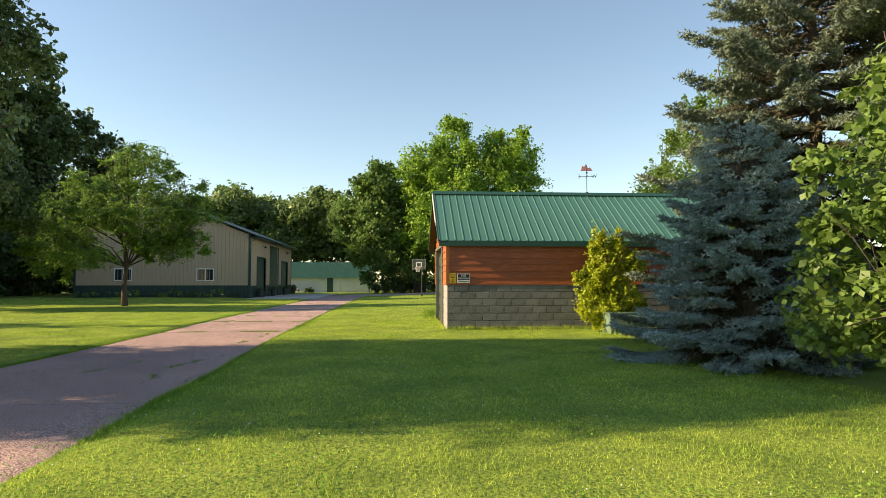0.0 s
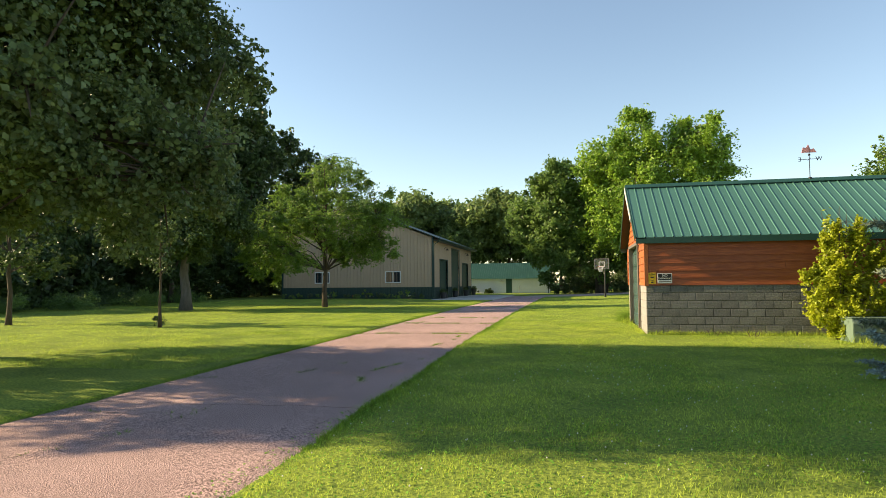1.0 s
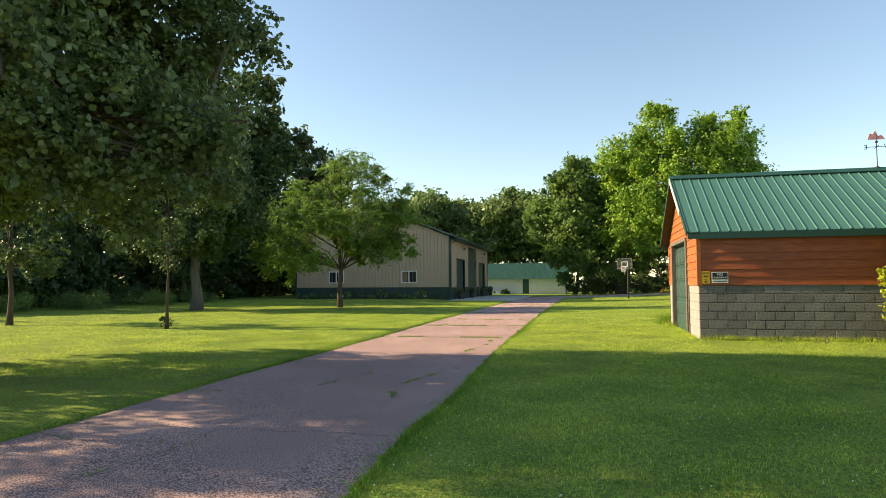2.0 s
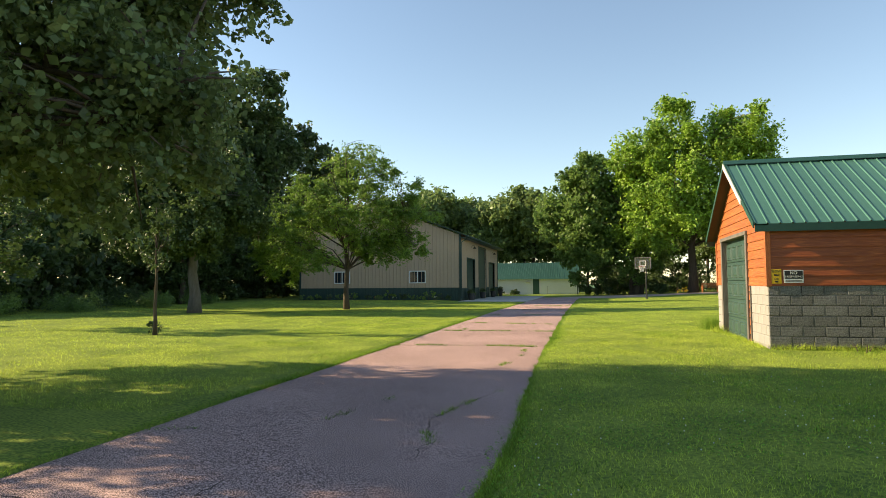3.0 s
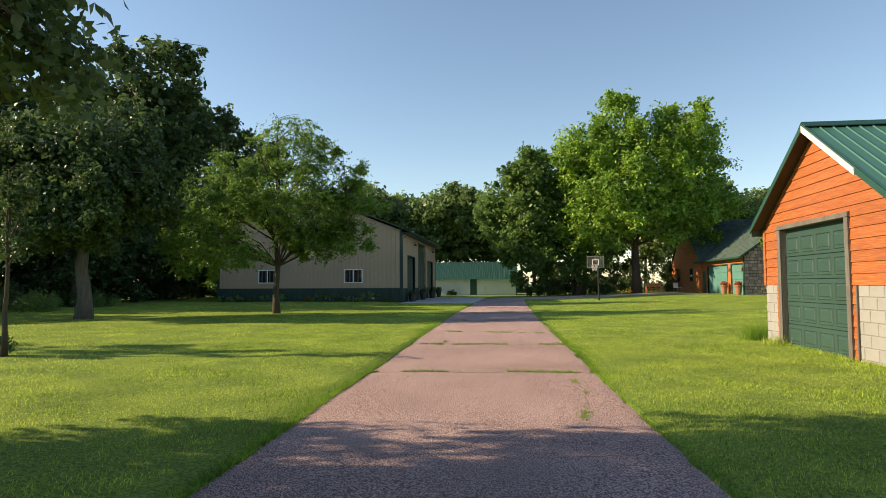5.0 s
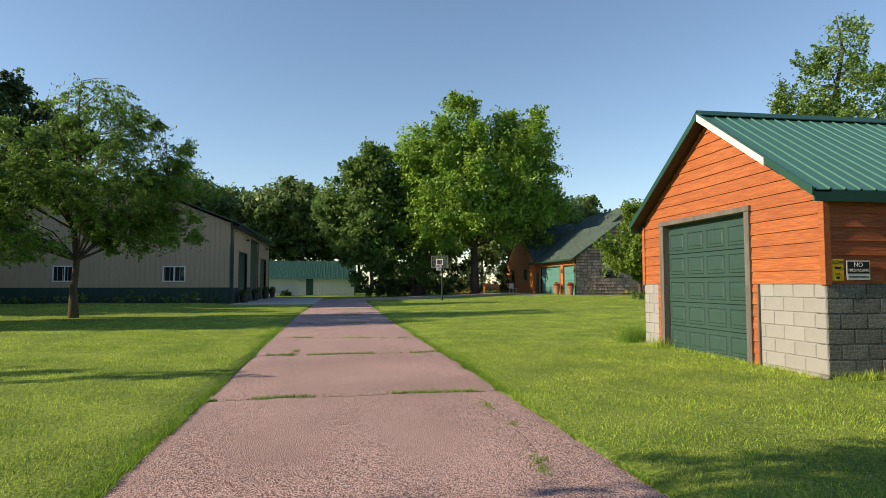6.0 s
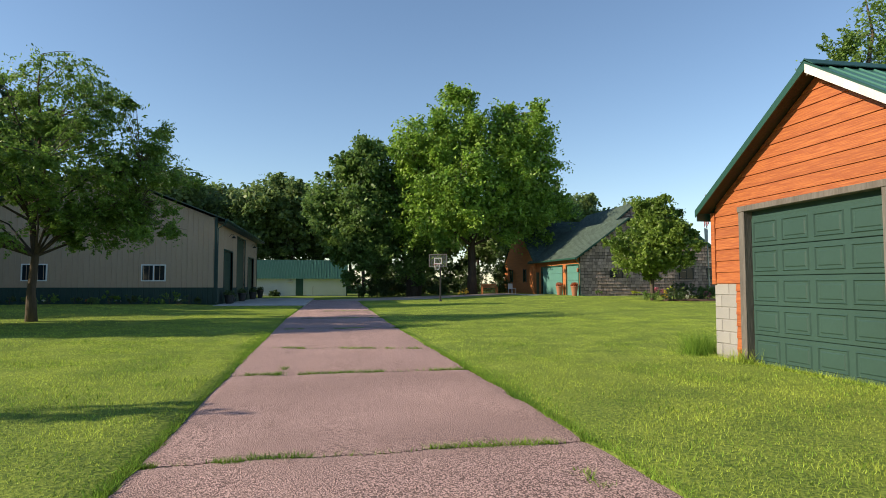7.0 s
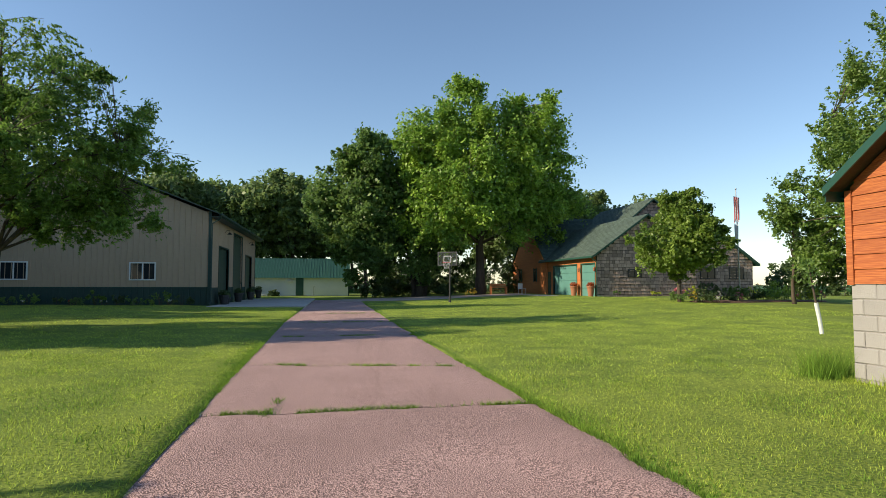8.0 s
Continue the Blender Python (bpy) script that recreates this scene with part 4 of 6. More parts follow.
prism(bm, [(15.0, 4.0), (24.6, 4.0), (24.6, 4.9), (TX, 8.35), (15.0, 4.3)], "y", TY, TY + 0.2)
part("gable_wall", bm, SHAKE_BACK, house)
shake_wall(15.0, 24.6, TY, 5.0, lambda x: 8.3 - (0.86 if x < TX else 0.73) * abs(x - TX), 9)
bm = bmesh.new()
prism(bm, [(51.4, HZ - 0.3), (61.9, HZ - 0.3), (61.9, 3.1), (MR, MZ - 0.15), (51.4, 3.4)], "x", HX - 0.25, HX - 0.05)
gw = part("gable_wall", bm, CEDAR_HOUSE, house, "orange cedar gable wall")
for y in (53.9, 58.6):
    w = part("window", boxes((HX - 0.29, HX - 0.26, y, y + 0.8, 1.5, 2.7)), GLASS, house, "dark window")
    for ya in (y - 0.07, y + 0.8):
        part("jamb", boxes((HX - 0.31, HX - 0.25, ya, ya + 0.07, 1.43, 2.77)), TRIM_GREEN, w)
for x0, x1, y, z0, z1 in ((14.7, 15.8, HY - 0.03, 1.75, 2.35), (21.6, 22.9, EY - 0.03, 1.65, 2.6), (24.1, 25.4, EY - 0.03, 1.65, 2.6)):
    slider_window(house, x0, x1, y, z0, z1, BLACK, 0.06)
part("gutter", boxes((HX - 0.55, HX - 0.44, HY - 0.3, 52.6, A_E - 0.28, A_E - 0.16), bevel=0.015), TRIM_GREEN, house)
part("downspout", tube(bmesh.new(), [(HX - 0.45, HY - 0.1, A_E - 0.28), (HX - 0.06, HY - 0.06, A_E - 0.6), (HX - 0.06, HY - 0.06, 0.45), (HX + 0.15, HY - 0.45, 0.36)], [0.045] * 4, 6), TRIM_GREEN, house)


# ---- trees ----
build_tree("tree", (-14.2, -8.6, lawn_z(-14.2, -8.6)), "large dark-leaved maple with low hanging boughs beside the driveway",
           [(0, 0.2, 7.2, 4.6, 3.6, 5.0), (3.2, 2.0, 5.2, 3.0, 2.4, 3.2), (3.5, 2.0, 8.0, 2.2, 2.0, 2.5), (3.6, -0.8, 5.5, 2.6, 2.2, 3.0), (4.2, 0.8, 3.7, 2.2, 2.2, 1.4), (-2.5, 0.7, 6.0, 3.6, 2.9, 3.8), (2.6, 0.8, 8.6, 2.8, 2.4, 2.4), (1.0, 0.8, 10.6, 3.4, 3.0, 2.4), (3.4, 3.2, 6.3, 1.9, 1.6, 2.0), (3.2, 2.8, 7.4, 1.9, 1.6, 1.8), (0.3, -2.4, 6.4, 3.4, 2.3, 3.6), (-0.6, -3.0, 7.6, 3.0, 1.9, 2.6), (0.3, 2.7, 4.7, 3.0, 1.8, 1.7), (-0.6, 0.1, 3.2, 3.4, 4.2, 1.6), (3.9, 3.0, 5.4, 2.0, 1.6, 2.4), (3.6, 3.2, 3.9, 2.2, 1.4, 1.3), (4.0, 2.2, 7.4, 1.9, 1.6, 2.0), (3.4, 3.0, 8.6, 2.2, 1.6, 2.0), (1.2, 3.2, 6.0, 2.4, 1.6, 2.4), (3.4, 4.4, 4.8, 1.9, 1.1, 1.8), (2.2, 4.4, 5.2, 2.2, 1.1, 2.2)],
           0.34, 2.4, 5600, 46, 0.084, LEAF_MAPLE, 11, twigs=420, limbs=28, puffs=200, puff_r=0.3, inner=30000, core=0.85, length=0.85, plume=0.3, rise=-0.15, sag=0.35, long=1.3, wild=0.9)
build_tree("tree", (-16.3, 17.9, lawn_z(-16.3, 17.9)), "spreading honey locust with feathery green leaves on the lawn",
           [(0.4, 0, 5.4, 3.6, 3.6, 1.7), (-2.6, -1.2, 4.8, 2.6, 2.6, 1.5), (2.2, 0.5, 6.3, 2.1, 2.3, 1.4), (-2.6, -1.6, 2.6, 2.3, 1.9, 0.9), (1.7, 0.6, 3.4, 2.3, 2.2, 0.9), (0.5, 0.2, 8.2, 2.2, 2.1, 1.2), (-1.8, 0, 6.7, 2.3, 2.2, 1.1), (4.3, 0.2, 5.0, 1.1, 1.0, 0.4), (-0.8, -1.8, 2.7, 2.0, 1.5, 0.7), (-3.0, -0.8, 3.5, 2.2, 2.0, 1.1), (1.3, 0, 4.3, 2.6, 2.4, 1.2), (2.4, 0.2, 3.6, 1.9, 1.8, 1.2), (2.6, 0, 5.0, 1.7, 1.8, 1.0)],
           0.15, 1.6, 2600, 48, 0.05, LEAF_LOCUST, 12, twigs=520, limbs=30, puffs=130, puff_r=0.22, flat=0.4, length=0.75, plume=0.2, rise=0.1, sag=0.35, long=2.6, loose=0.35, inner=4500, core=0.75, wild=0.5)
build_tree("tree", (-15.2, 1.3, lawn_z(-15.2, 1.3)), "young slim tree with a leafy foot on the lawn",
           [(0, 0, 2.4, 0.45, 0.45, 0.7), (0, 0, 0.3, 0.35, 0.35, 0.22), (0.1, 0.1, 3.2, 0.35, 0.35, 0.5)], 0.06, 1.4, 70, 26, 0.06, LEAF_DARK, 13, twigs=20, limbs=6, length=0.35, plume=0.13)
build_tree("tree", (-21.9, 2.0, lawn_z(-21.9, 2.0)), "small leafy tree at the edge of the shaded lawn",
           [(0, 0, 3.4, 1.7, 1.7, 1.3), (0.4, 0.5, 2.3, 1.3, 1.3, 0.6), (-0.3, 0, 4.6, 1.2, 1.2, 0.9)], 0.1, 1.5, 190, 38, 0.08, LEAF_DARK, 21, twigs=40, limbs=9, length=0.6, plume=0.22)
build_tree("tree", (-22.9, 14.0, lawn_z(-22.9, 14.0)), "old spreading tree with a stout pale trunk by the lawn",
           [(0, -0.8, 6.4, 4.2, 2.8, 3.0), (-2, -0.8, 5.2, 3.2, 2.8, 2.6), (1.8, -0.8, 5.4, 2.6, 2.4, 2.4), (0.5, -1.8, 4.4, 3.4, 2.0, 1.8)],
           0.30, 3.4, 1200, 54, 0.11, LEAF_DARK, 22, twigs=120, limbs=18, bark=BARK_PALE, puffs=80, puff_r=0.28, length=1.1, plume=0.34, rise=-0.05, sag=0.4, inner=8000, core=0.8, low=2.4)
build_tree("tree", (6.7, 54.3, 0.15), "tall bright green maple by the gravel turn",
           [(0, 0, 11.4, 6.5, 6, 6.0), (-4.2, -3, 8.4, 4.0, 3.5, 4.4), (-1.5, -4.5, 8.8, 3.8, 2.6, 4.6), (4.8, 0, 12.4, 4.4, 4.5, 6.2), (-4.6, 0, 14.4, 3.8, 4.0, 3.8), (-1.8, 0, 17.3, 3.0, 3.0, 3.4), (2.6, 0.5, 16.8, 2.6, 3, 2.9), (6.0, 0, 16.0, 3.0, 3.2, 3.2), (4.2, 0, 15.8, 3.2, 3.2, 3.6), (-6.6, 0, 14.6, 2.0, 2.2, 3.2), (2.6, -2.5, 7.2, 3.6, 3.0, 2.8), (6.4, 0, 9.0, 3.2, 4.0, 4.2)],
           0.45, 4.0, 2500, 52, 0.18, LEAF_BRIGHT, 14, twigs=60, limbs=18, puffs=150, puff_r=0.27, length=1.9, plume=0.5, rise=0.55, sag=0.1, inner=16000, core=0.82, low=3.0)
build_tree("tree", (1.2, 56.0, 0.1), "dense dark green multi-stemmed tree beside the bright maple",
           [(-4.6, 0, 8.7, 5.0, 4.5, 5.4), (1, 1, 9.5, 4.5, 4.5, 5), (-4.4, 0, 4.8, 3.6, 4, 3.2), (-4.4, 0, 12.4, 3.4, 3.4, 3.2), (-8.8, 1, 9.2, 2.5, 3.0, 3.2), (0, 0, 4.8, 3.2, 3, 3.0), (-6.4, 0, 6.4, 2.2, 2.6, 2.2)],
           0.3, 3.0, 1750, 58, 0.19, LEAF_MID, 15, twigs=60, limbs=14, stems=3, puffs=115, puff_r=0.27, length=1.6, plume=0.5, rise=0.25, sag=0.3, inner=14000, core=0.84, low=0.9)
build_tree("tree", (12.55, 30.2, lawn_z(12.55, 30.2)), "small round-headed ornamental tree in the lawn bed",
           [(0, 0, 3.3, 3.0, 2.8, 1.5), (0.3, 0, 4.6, 1.9, 1.9, 1.4), (-0.4, 0, 2.3, 2.5, 2.2, 0.9), (0.1, 0, 5.6, 1.1, 1.1, 0.8)], 0.13, 1.0, 860, 56, 0.095, LEAF_ORNAMENT, 16, twigs=110, limbs=16, puffs=70, puff_r=0.27, length=0.55, plume=0.22, rise=0.3, inner=7000, core=0.8, low=0.9)
build_tree("tree", (19.9, 21.8, lawn_z(19.9, 21.8)), "tall tapering yellow-green tree behind the garage",
           [(-0.5, 0, 4.6, 6.0, 5.5, 3.6), (-0.6, 0, 8.0, 5.4, 4.6, 3.2), (0, 0, 11.2, 3.8, 3.2, 3.0), (0.4, 0, 14.2, 1.8, 1.8, 2.0)], 0.34, 1.5, 1500, 60, 0.105, LEAF_ASH, 17, twigs=90, limbs=18, puffs=90, puff_r=0.27, length=1.3, plume=0.34, rise=0.55, inner=9000, core=0.75)
build_tree("tree", (16.8, 26.6, lawn_z(16.8, 26.6)), "open-crowned small tree by the flower bed",
           [(1.3, 0, 3.0, 1.6, 1.6, 1.3), (1.3, 0, 1.8, 1.6, 1.4, 0.9), (-0.4, 0, 4.4, 0.8, 0.8, 0.7)], 0.1, 0.9, 330, 44, 0.085, LEAF_DARK, 18, twigs=60, limbs=10, length=0.6, plume=0.22, inner=1600, core=0.75)
belt = build_tree("tree", (-36.5, 44, 0), "tall dark windbreak tree",
                  [(0, 0, 10.5, 4.8, 4.8, 6.5), (1.5, -1, 6.0, 4.5, 4.5, 4), (0, 1, 15.0, 3.6, 3.6, 3.8)], 0.38, 3.5, 420, 46, 0.26, LEAF_DARK, 19, group="windbreak trees", twigs=40, limbs=12, split=False, puffs=50, puff_r=0.3, length=1.8, plume=0.7, rise=0.4, sag=0.2, inner=3000)
rng = random.Random(9)
for x, y, s in ((-32, 25.5, 0.55), (-37, 29, 0.68), (-37, 35, 0.8), (-39, 39, 0.97), (-38, 50, 1.15), (-45, 31, 1.22), (-46, 42, 1.12), (-33.5, 54, 1.0), (-53, 22, 1.08), (-58, 10, 0.9), (-50, 52, 1.0), (-62, 30, 1.0), (-39.5, 45, 1.36)):
    c = copy_thing(belt, pose(x, y, 0, 0, 0, rng.random() * 360) @ Matrix.Diagonal((s, s, s, 1)))
    c.scale = (s, s, s)
    c.location = (x, y, -0.05)
far = build_tree("tree", (-45, 92, 0), "mature tree in the belt behind the sheds, repeated unseen behind the camera",
                 [(0, 0, 10.0, 5.2, 4.5, 4.8), (1.2, 0, 13.0, 4.0, 4, 3.4), (-2, 0, 8, 3.8, 3.6, 3.4), (-2.4, 0, 12.0, 3.0, 3, 2.8)], 0.3, 3.5, 330, 36, 0.33, LEAF_FAR, 20, group="far tree belt", twigs=30, limbs=12, split=False, puffs=44, puff_r=0.3, length=1.7, plume=0.75, rise=0.5, inner=2200)
# the last five, near y -42, are added unseen behind the camera for reflections
spots = [(-62 + i * 5.6 + rng.uniform(-1, 1), 88 + rng.uniform(-3, 7), rng.uniform(0.92, 1.12)) for i in range(12)] + [(-38 + i * 6.1 + rng.uniform(-1, 1), 91 + rng.uniform(-2, 2), rng.uniform(0.95, 1.08)) for i in range(7)] + [(-42 + i * 5.4 + rng.uniform(-1, 1), 97, rng.uniform(0.98, 1.08)) for i in range(8)] + [(21, 72, 0.95), (27, 76, 0.92), (33.5, 74, 0.86), (15.5, 70, 0.85), (44, 84, 0.8), (10.5, 68, 0.75), (5.0, 70, 0.7), (-1, 72, 0.8)] + [(-44 + i * 20.0, -42 + rng.uniform(-3, 3), rng.uniform(0.9, 1.1)) for i in range(5)]
for x, y, s in spots:
    c = copy_thing(far, pose(x, y, 0, 0, 0, rng.random() * 360))
    c.scale = (s, s, s * rng.uniform(0.95, 1.08))
    c.location.z = -0.05


# ---- spruce ----
def build_spruce(loc, height, reach, seed, label, green, gap=0.24, per=170, dense=1.0, fat=0.0075):
    rng = np.random.default_rng(seed)
    root = thing("spruce", loc, label, "conifer")
    part("trunk", tube(bmesh.new(), [(0, 0, -0.1), (0.03, 0, height * 0.4), (0, 0.02, height)], [0.19, 0.12, 0.01], 8), BARK, root, smooth=True)
    wood = bmesh.new()
    P, D, Ln, old = [], [], [], []
    z = 0.35
    while z < height - 0.3:
        f = z / height
        count = 8 if f < 0.7 else 6
        a0 = rng.uniform(0, 6.28)
        for k in range(count):
            a = a0 + k * 2 * math.pi / count + rng.normal() * 0.2
            L = reach * (1 - f) ** 0.75 * rng.uniform(0.62, 1.2) + 0.2
            way = np.array([math.cos(a), math.sin(a), 0.0])
            side = np.array([-way[1], way[0], 0.0])
            n = 9
            line = []
            for i in range(n):
                t = i / (n - 1)
                sag = (-0.30 + 0.45 * f) * L * (t ** 1.2) + 0.16 * L * t ** 4
                line.append(np.array([0, 0, z + rng.normal() * 0.01]) + way * L * t + np.array([0, 0, sag]) + side * 0.08 * L * math.sin(3 * t + k))
            tube(wood, line[::2], [0.03 * L / 2 + 0.006, 0.02 * L / 2 + 0.005, 0.014, 0.009, 0.004], 4, cap=False)
            m = max(6, int(L / 0.07 * dense))
            for i in range(m):
                t = 0.22 + 0.78 * i / m
                q = t * (n - 1)
                i0 = min(int(q), n - 2)
                p = line[i0] + (line[i0 + 1] - line[i0]) * (q - i0)
                ax = unit((line[i0 + 1] - line[i0])[None])[0]
                for sgn in (-1, 1):
                    l2 = 0.34 * L * (1.08 - t) * rng.uniform(0.6, 1.15) + 0.10
                    d2 = unit((ax * 0.75 + side * sgn * 0.8 + np.array([0, 0, -0.16 + rng.normal() * 0.12]))[None])[0]
                    P.append(p)
                    D.append(d2)
                    Ln.append(l2)
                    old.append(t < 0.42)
                    for j in range(int(l2 / 0.075 * dense)):
                        u = (j + 1) / (l2 / 0.075 * dense + 1)
                        s3 = 1 if j % 2 else -1
                        d3 = unit((d2 * 0.8 + np.cross(d2, [0, 0, 1]) * s3 * 0.7 + np.array([0, 0, rng.normal() * 0.15 - 0.05]))[None])[0]
                        P.append(p + d2 * l2 * u)
                        D.append(d3)
                        Ln.append(0.16 * (1.2 - u) + 0.05)
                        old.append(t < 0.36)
            P.append(line[-3])
            D.append(unit((line[-1] - line[-3])[None])[0])
            Ln.append(0.3)
            old.append(False)
        z += gap * (1 + 0.5 * f)
    tagged(part("bough", wood, BARK, root, smooth=True), kind="stuff")
    P, D, Ln, old = np.array(P), np.array(D), np.array(Ln), np.array(old)
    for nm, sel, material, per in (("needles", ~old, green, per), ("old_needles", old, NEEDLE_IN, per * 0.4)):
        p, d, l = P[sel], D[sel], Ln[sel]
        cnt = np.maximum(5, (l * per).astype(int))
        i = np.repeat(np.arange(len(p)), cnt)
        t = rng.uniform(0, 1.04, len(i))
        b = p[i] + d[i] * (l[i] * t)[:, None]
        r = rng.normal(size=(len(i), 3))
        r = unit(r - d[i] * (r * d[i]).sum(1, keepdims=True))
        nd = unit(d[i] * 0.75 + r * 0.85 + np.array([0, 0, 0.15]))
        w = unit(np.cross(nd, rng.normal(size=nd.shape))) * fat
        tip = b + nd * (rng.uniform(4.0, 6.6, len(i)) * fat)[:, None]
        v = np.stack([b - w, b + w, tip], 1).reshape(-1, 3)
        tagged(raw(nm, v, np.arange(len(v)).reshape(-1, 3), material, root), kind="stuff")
    return root


build_spruce((4.4, -7.4, lawn_z(4.4, -7.4)), 4.2, 1.95, 31, "young blue spruce with dense silvery boughs down to the ground", NEEDLE, 0.18, 96, 0.9, 0.010)
build_spruce((7.7, -4.7, lawn_z(7.7, -4.7)), 12.5, 4.1, 34, "tall old grey-green spruce behind the young blue one", NEEDLE_OLD, 0.36, 46, 0.8, 0.0175)
build_tree("lilac", (5.0, -10.7, lawn_z(5, -10.7)), "broad lilac bush with heart-shaped leaves before the spruce",
           [(0, 0, 2.6, 1.7, 1.5, 1.5), (0.4, 0, 3.7, 1.6, 1.4, 1.1), (-0.7, 0.5, 1.2, 1.1, 1.1, 0.8), (0.6, -0.5, 1.1, 1.3, 1.1, 0.7)],
           0.055, 0.5, 900, 24, 0.085, LEAF_LILAC, 32, category="shrub", twigs=220, limbs=16, stems=5, long=1.3, length=0.4, plume=0.14, rise=0.4, puffs=70, puff_r=0.25, inner=3000, core=0.75)
build_tree("shrub", (4.05, -1.15, lawn_z(4.05, -1.15)), "tall yellow-green shrub against the garage wall",
           [(0.15, 0, 1.2, 1.0, 0.65, 0.9), (0.2, 0, 1.9, 0.8, 0.5, 0.6), (-0.12, 0, 2.6, 0.18, 0.2, 0.6), (0.5, 0, 2.4, 0.18, 0.2, 0.5), (0.9, 0, 2.0, 0.3, 0.3, 0.4), (0.4, 0, 0.9, 1.0, 0.6, 0.7), (-0.25, -0.1, 0.75, 0.7, 0.5, 0.6)],
           0.03, 0.3, 760, 30, 0.05, LEAF_YELLOW, 33, category="shrub", twigs=160, limbs=12, stems=4, puffs=56, puff_r=0.3, length=0.4, plume=0.09, rise=1.0, inner=1500, core=0.75)


def bush(loc, r, h, material, seed, label, name="bush", leaf=0.05, clumps=40, per=40, category="shrub", flat=0.7):
    return build_tree(name, (loc[0], loc[1], lawn_z(*loc) if len(loc) < 3 else loc[2]), label, [(0, 0, h * 0.5, r, r, h * 0.5), (r * 0.2, 0, h * 0.3, r * 0.9, r * 0.8, h * 0.3)],
                      0.02, 0.1, int(clumps * 1.4), int(per * 0.75), leaf, material, seed, category=category, twigs=14, limbs=4, stems=3, flat=flat, length=max(0.1, r * 0.45), plume=r * 0.2, rise=0.6, puffs=16, puff_r=0.4, low=0.0)


# low planting along the shed gable
rng = random.Random(21)
for i in range(13):
    x = -26.6 + i * 1.05
    if x > -14.2:
        break
    bush((x + rng.uniform(-0.2, 0.2), 34.4 + rng.uniform(-0.3, 0.2)), rng.uniform(0.4, 0.75), rng.uniform(0.35, 0.85), (LEAF_MID, LEAF_LOCUST, LEAF_DARK)[i % 3], 40 + i, "low green bush at the foot of the shed wall", clumps=26, per=34, leaf=0.06)
for i, x in enumerate((-22.6, -20.3, -18.7, -15.4)):
    bush((x, 33.7), 0.22, 0.35, (FLOWER_W, FLOWER_O, FLOWER_W, FLOWER_W)[i], 60 + i, "small flowering plant in the shed bed", "flower", clumps=12, per=20, leaf=0.04, category="flower")
# bed round the small tree and along the house
for i, (x, y, r, h, m_) in enumerate(((12.0, 29.4, 0.6, 0.7, LEAF_MID), (13.2, 29.2, 0.8, 0.8, LEAF_DARK), (14.5, 29.5, 0.9, 0.9, LEAF_DARK), (15.6, 29.8, 0.8, 1.0, LEAF_MID), (17.0, 30.2, 0.9, 1.2, LEAF_DARK), (18.0, 29.5, 1.0, 1.1, LEAF_BRIGHT), (19.0, 30.4, 0.9, 1.0, LEAF_MID), (19.9, 29.6, 0.8, 1.0, LEAF_YELLOW), (20.8, 30.3, 0.9, 1.1, LEAF_MID), (15.0, 31.5, 0.7, 1.3, LEAF_DARK))):
    bush((x, y), r, h, m_, 80 + i, "leafy bush in the lawn flower bed", clumps=46, per=36, leaf=0.06)
for i, (x, y, m_) in enumerate(((12.6, 28.8, FLOWER_Y), (13.9, 28.7, FLOWER_W), (15.2, 28.9, FLOWER_P), (18.6, 28.8, FLOWER_P), (20.3, 28.9, FLOWER_P), (14.4, 30.6, FLOWER_W))):
    bush((x, y), 0.3, 0.75, m_, 100 + i, "clump of garden flowers in bloom", "flower", clumps=16, per=22, leaf=0.04, category="flower")
for i, (x, r, h, m_) in enumerate(((13.4, 0.3, 0.5, LEAF_MID), (16.4, 0.4, 0.6, LEAF_YELLOW), (18.3, 0.5, 0.7, FLOWER_P), (19.4, 0.55, 0.75, LEAF_YELLOW), (20.4, 0.6, 0.7, LEAF_BRIGHT), (22.0, 0.6, 1.0, LEAF_DARK), (23.3, 0.7, 0.9, LEAF_MID), (25.0, 0.6, 0.8, LEAF_YELLOW))):
    bush((x, HY - 0.9 + (1.5 if x > 21 else 0)), r, h, m_, 120 + i, "plant in the bed along the house wall", clumps=24, per=30, leaf=0.06)
# undergrowth along the dark belt, bushes under the big trees, weeds at the garage
for i in range(16):
    bush((-30.5 - (i % 4) * 1.5, 9 + i * 1.35), rng.uniform(1.3, 2.3), rng.uniform(0.7, 1.5), (LEAF_MID, LEAF_DARK, LEAF_LILAC, LEAF_DARK)[i % 4], 140 + i, "rank undergrowth at the edge of the trees", clumps=110, per=36, leaf=0.06, flat=1.1)
thick = bush((-38, 16, 0), 3.0, 4.6, LEAF_DARK, 159, "dense dark thicket at the foot of the windbreak, repeated unseen behind the camera", name="thicket", clumps=95, per=36, leaf=0.22)
for i in range(16):
    q = copy_thing(thick, pose(-40 + (i % 3) * 2.4, 11 + i * 2.9, -0.1, 0, 0, i * 77.0))
    q.scale = (1, 1, 0.7 + 0.12 * (i % 4))
# unseen row added behind the camera, below the trees there
for i in range(10):
    q = copy_thing(thick, pose(-46 + i * 9.6, -40 + (i % 3) * 1.5, -0.1, 0, 0, i * 41.0))
for i in range(8):
    q = copy_thing(thick, pose(-34 - (i % 3) * 4.0, -4 + i * 2.4, -0.1, 0, 0, i * 67.0))
    q.scale = (1.1, 1.1, 0.95 + 0.15 * (i % 3))
for i in range(7):
    q = copy_thing(thick, pose(-37 - (i % 2) * 5.0, 9 + i * 2.6, -0.1, 0, 0, i * 71.0))
    q.scale = (1.2, 1.2, 1.5 + 0.15 * (i % 3))
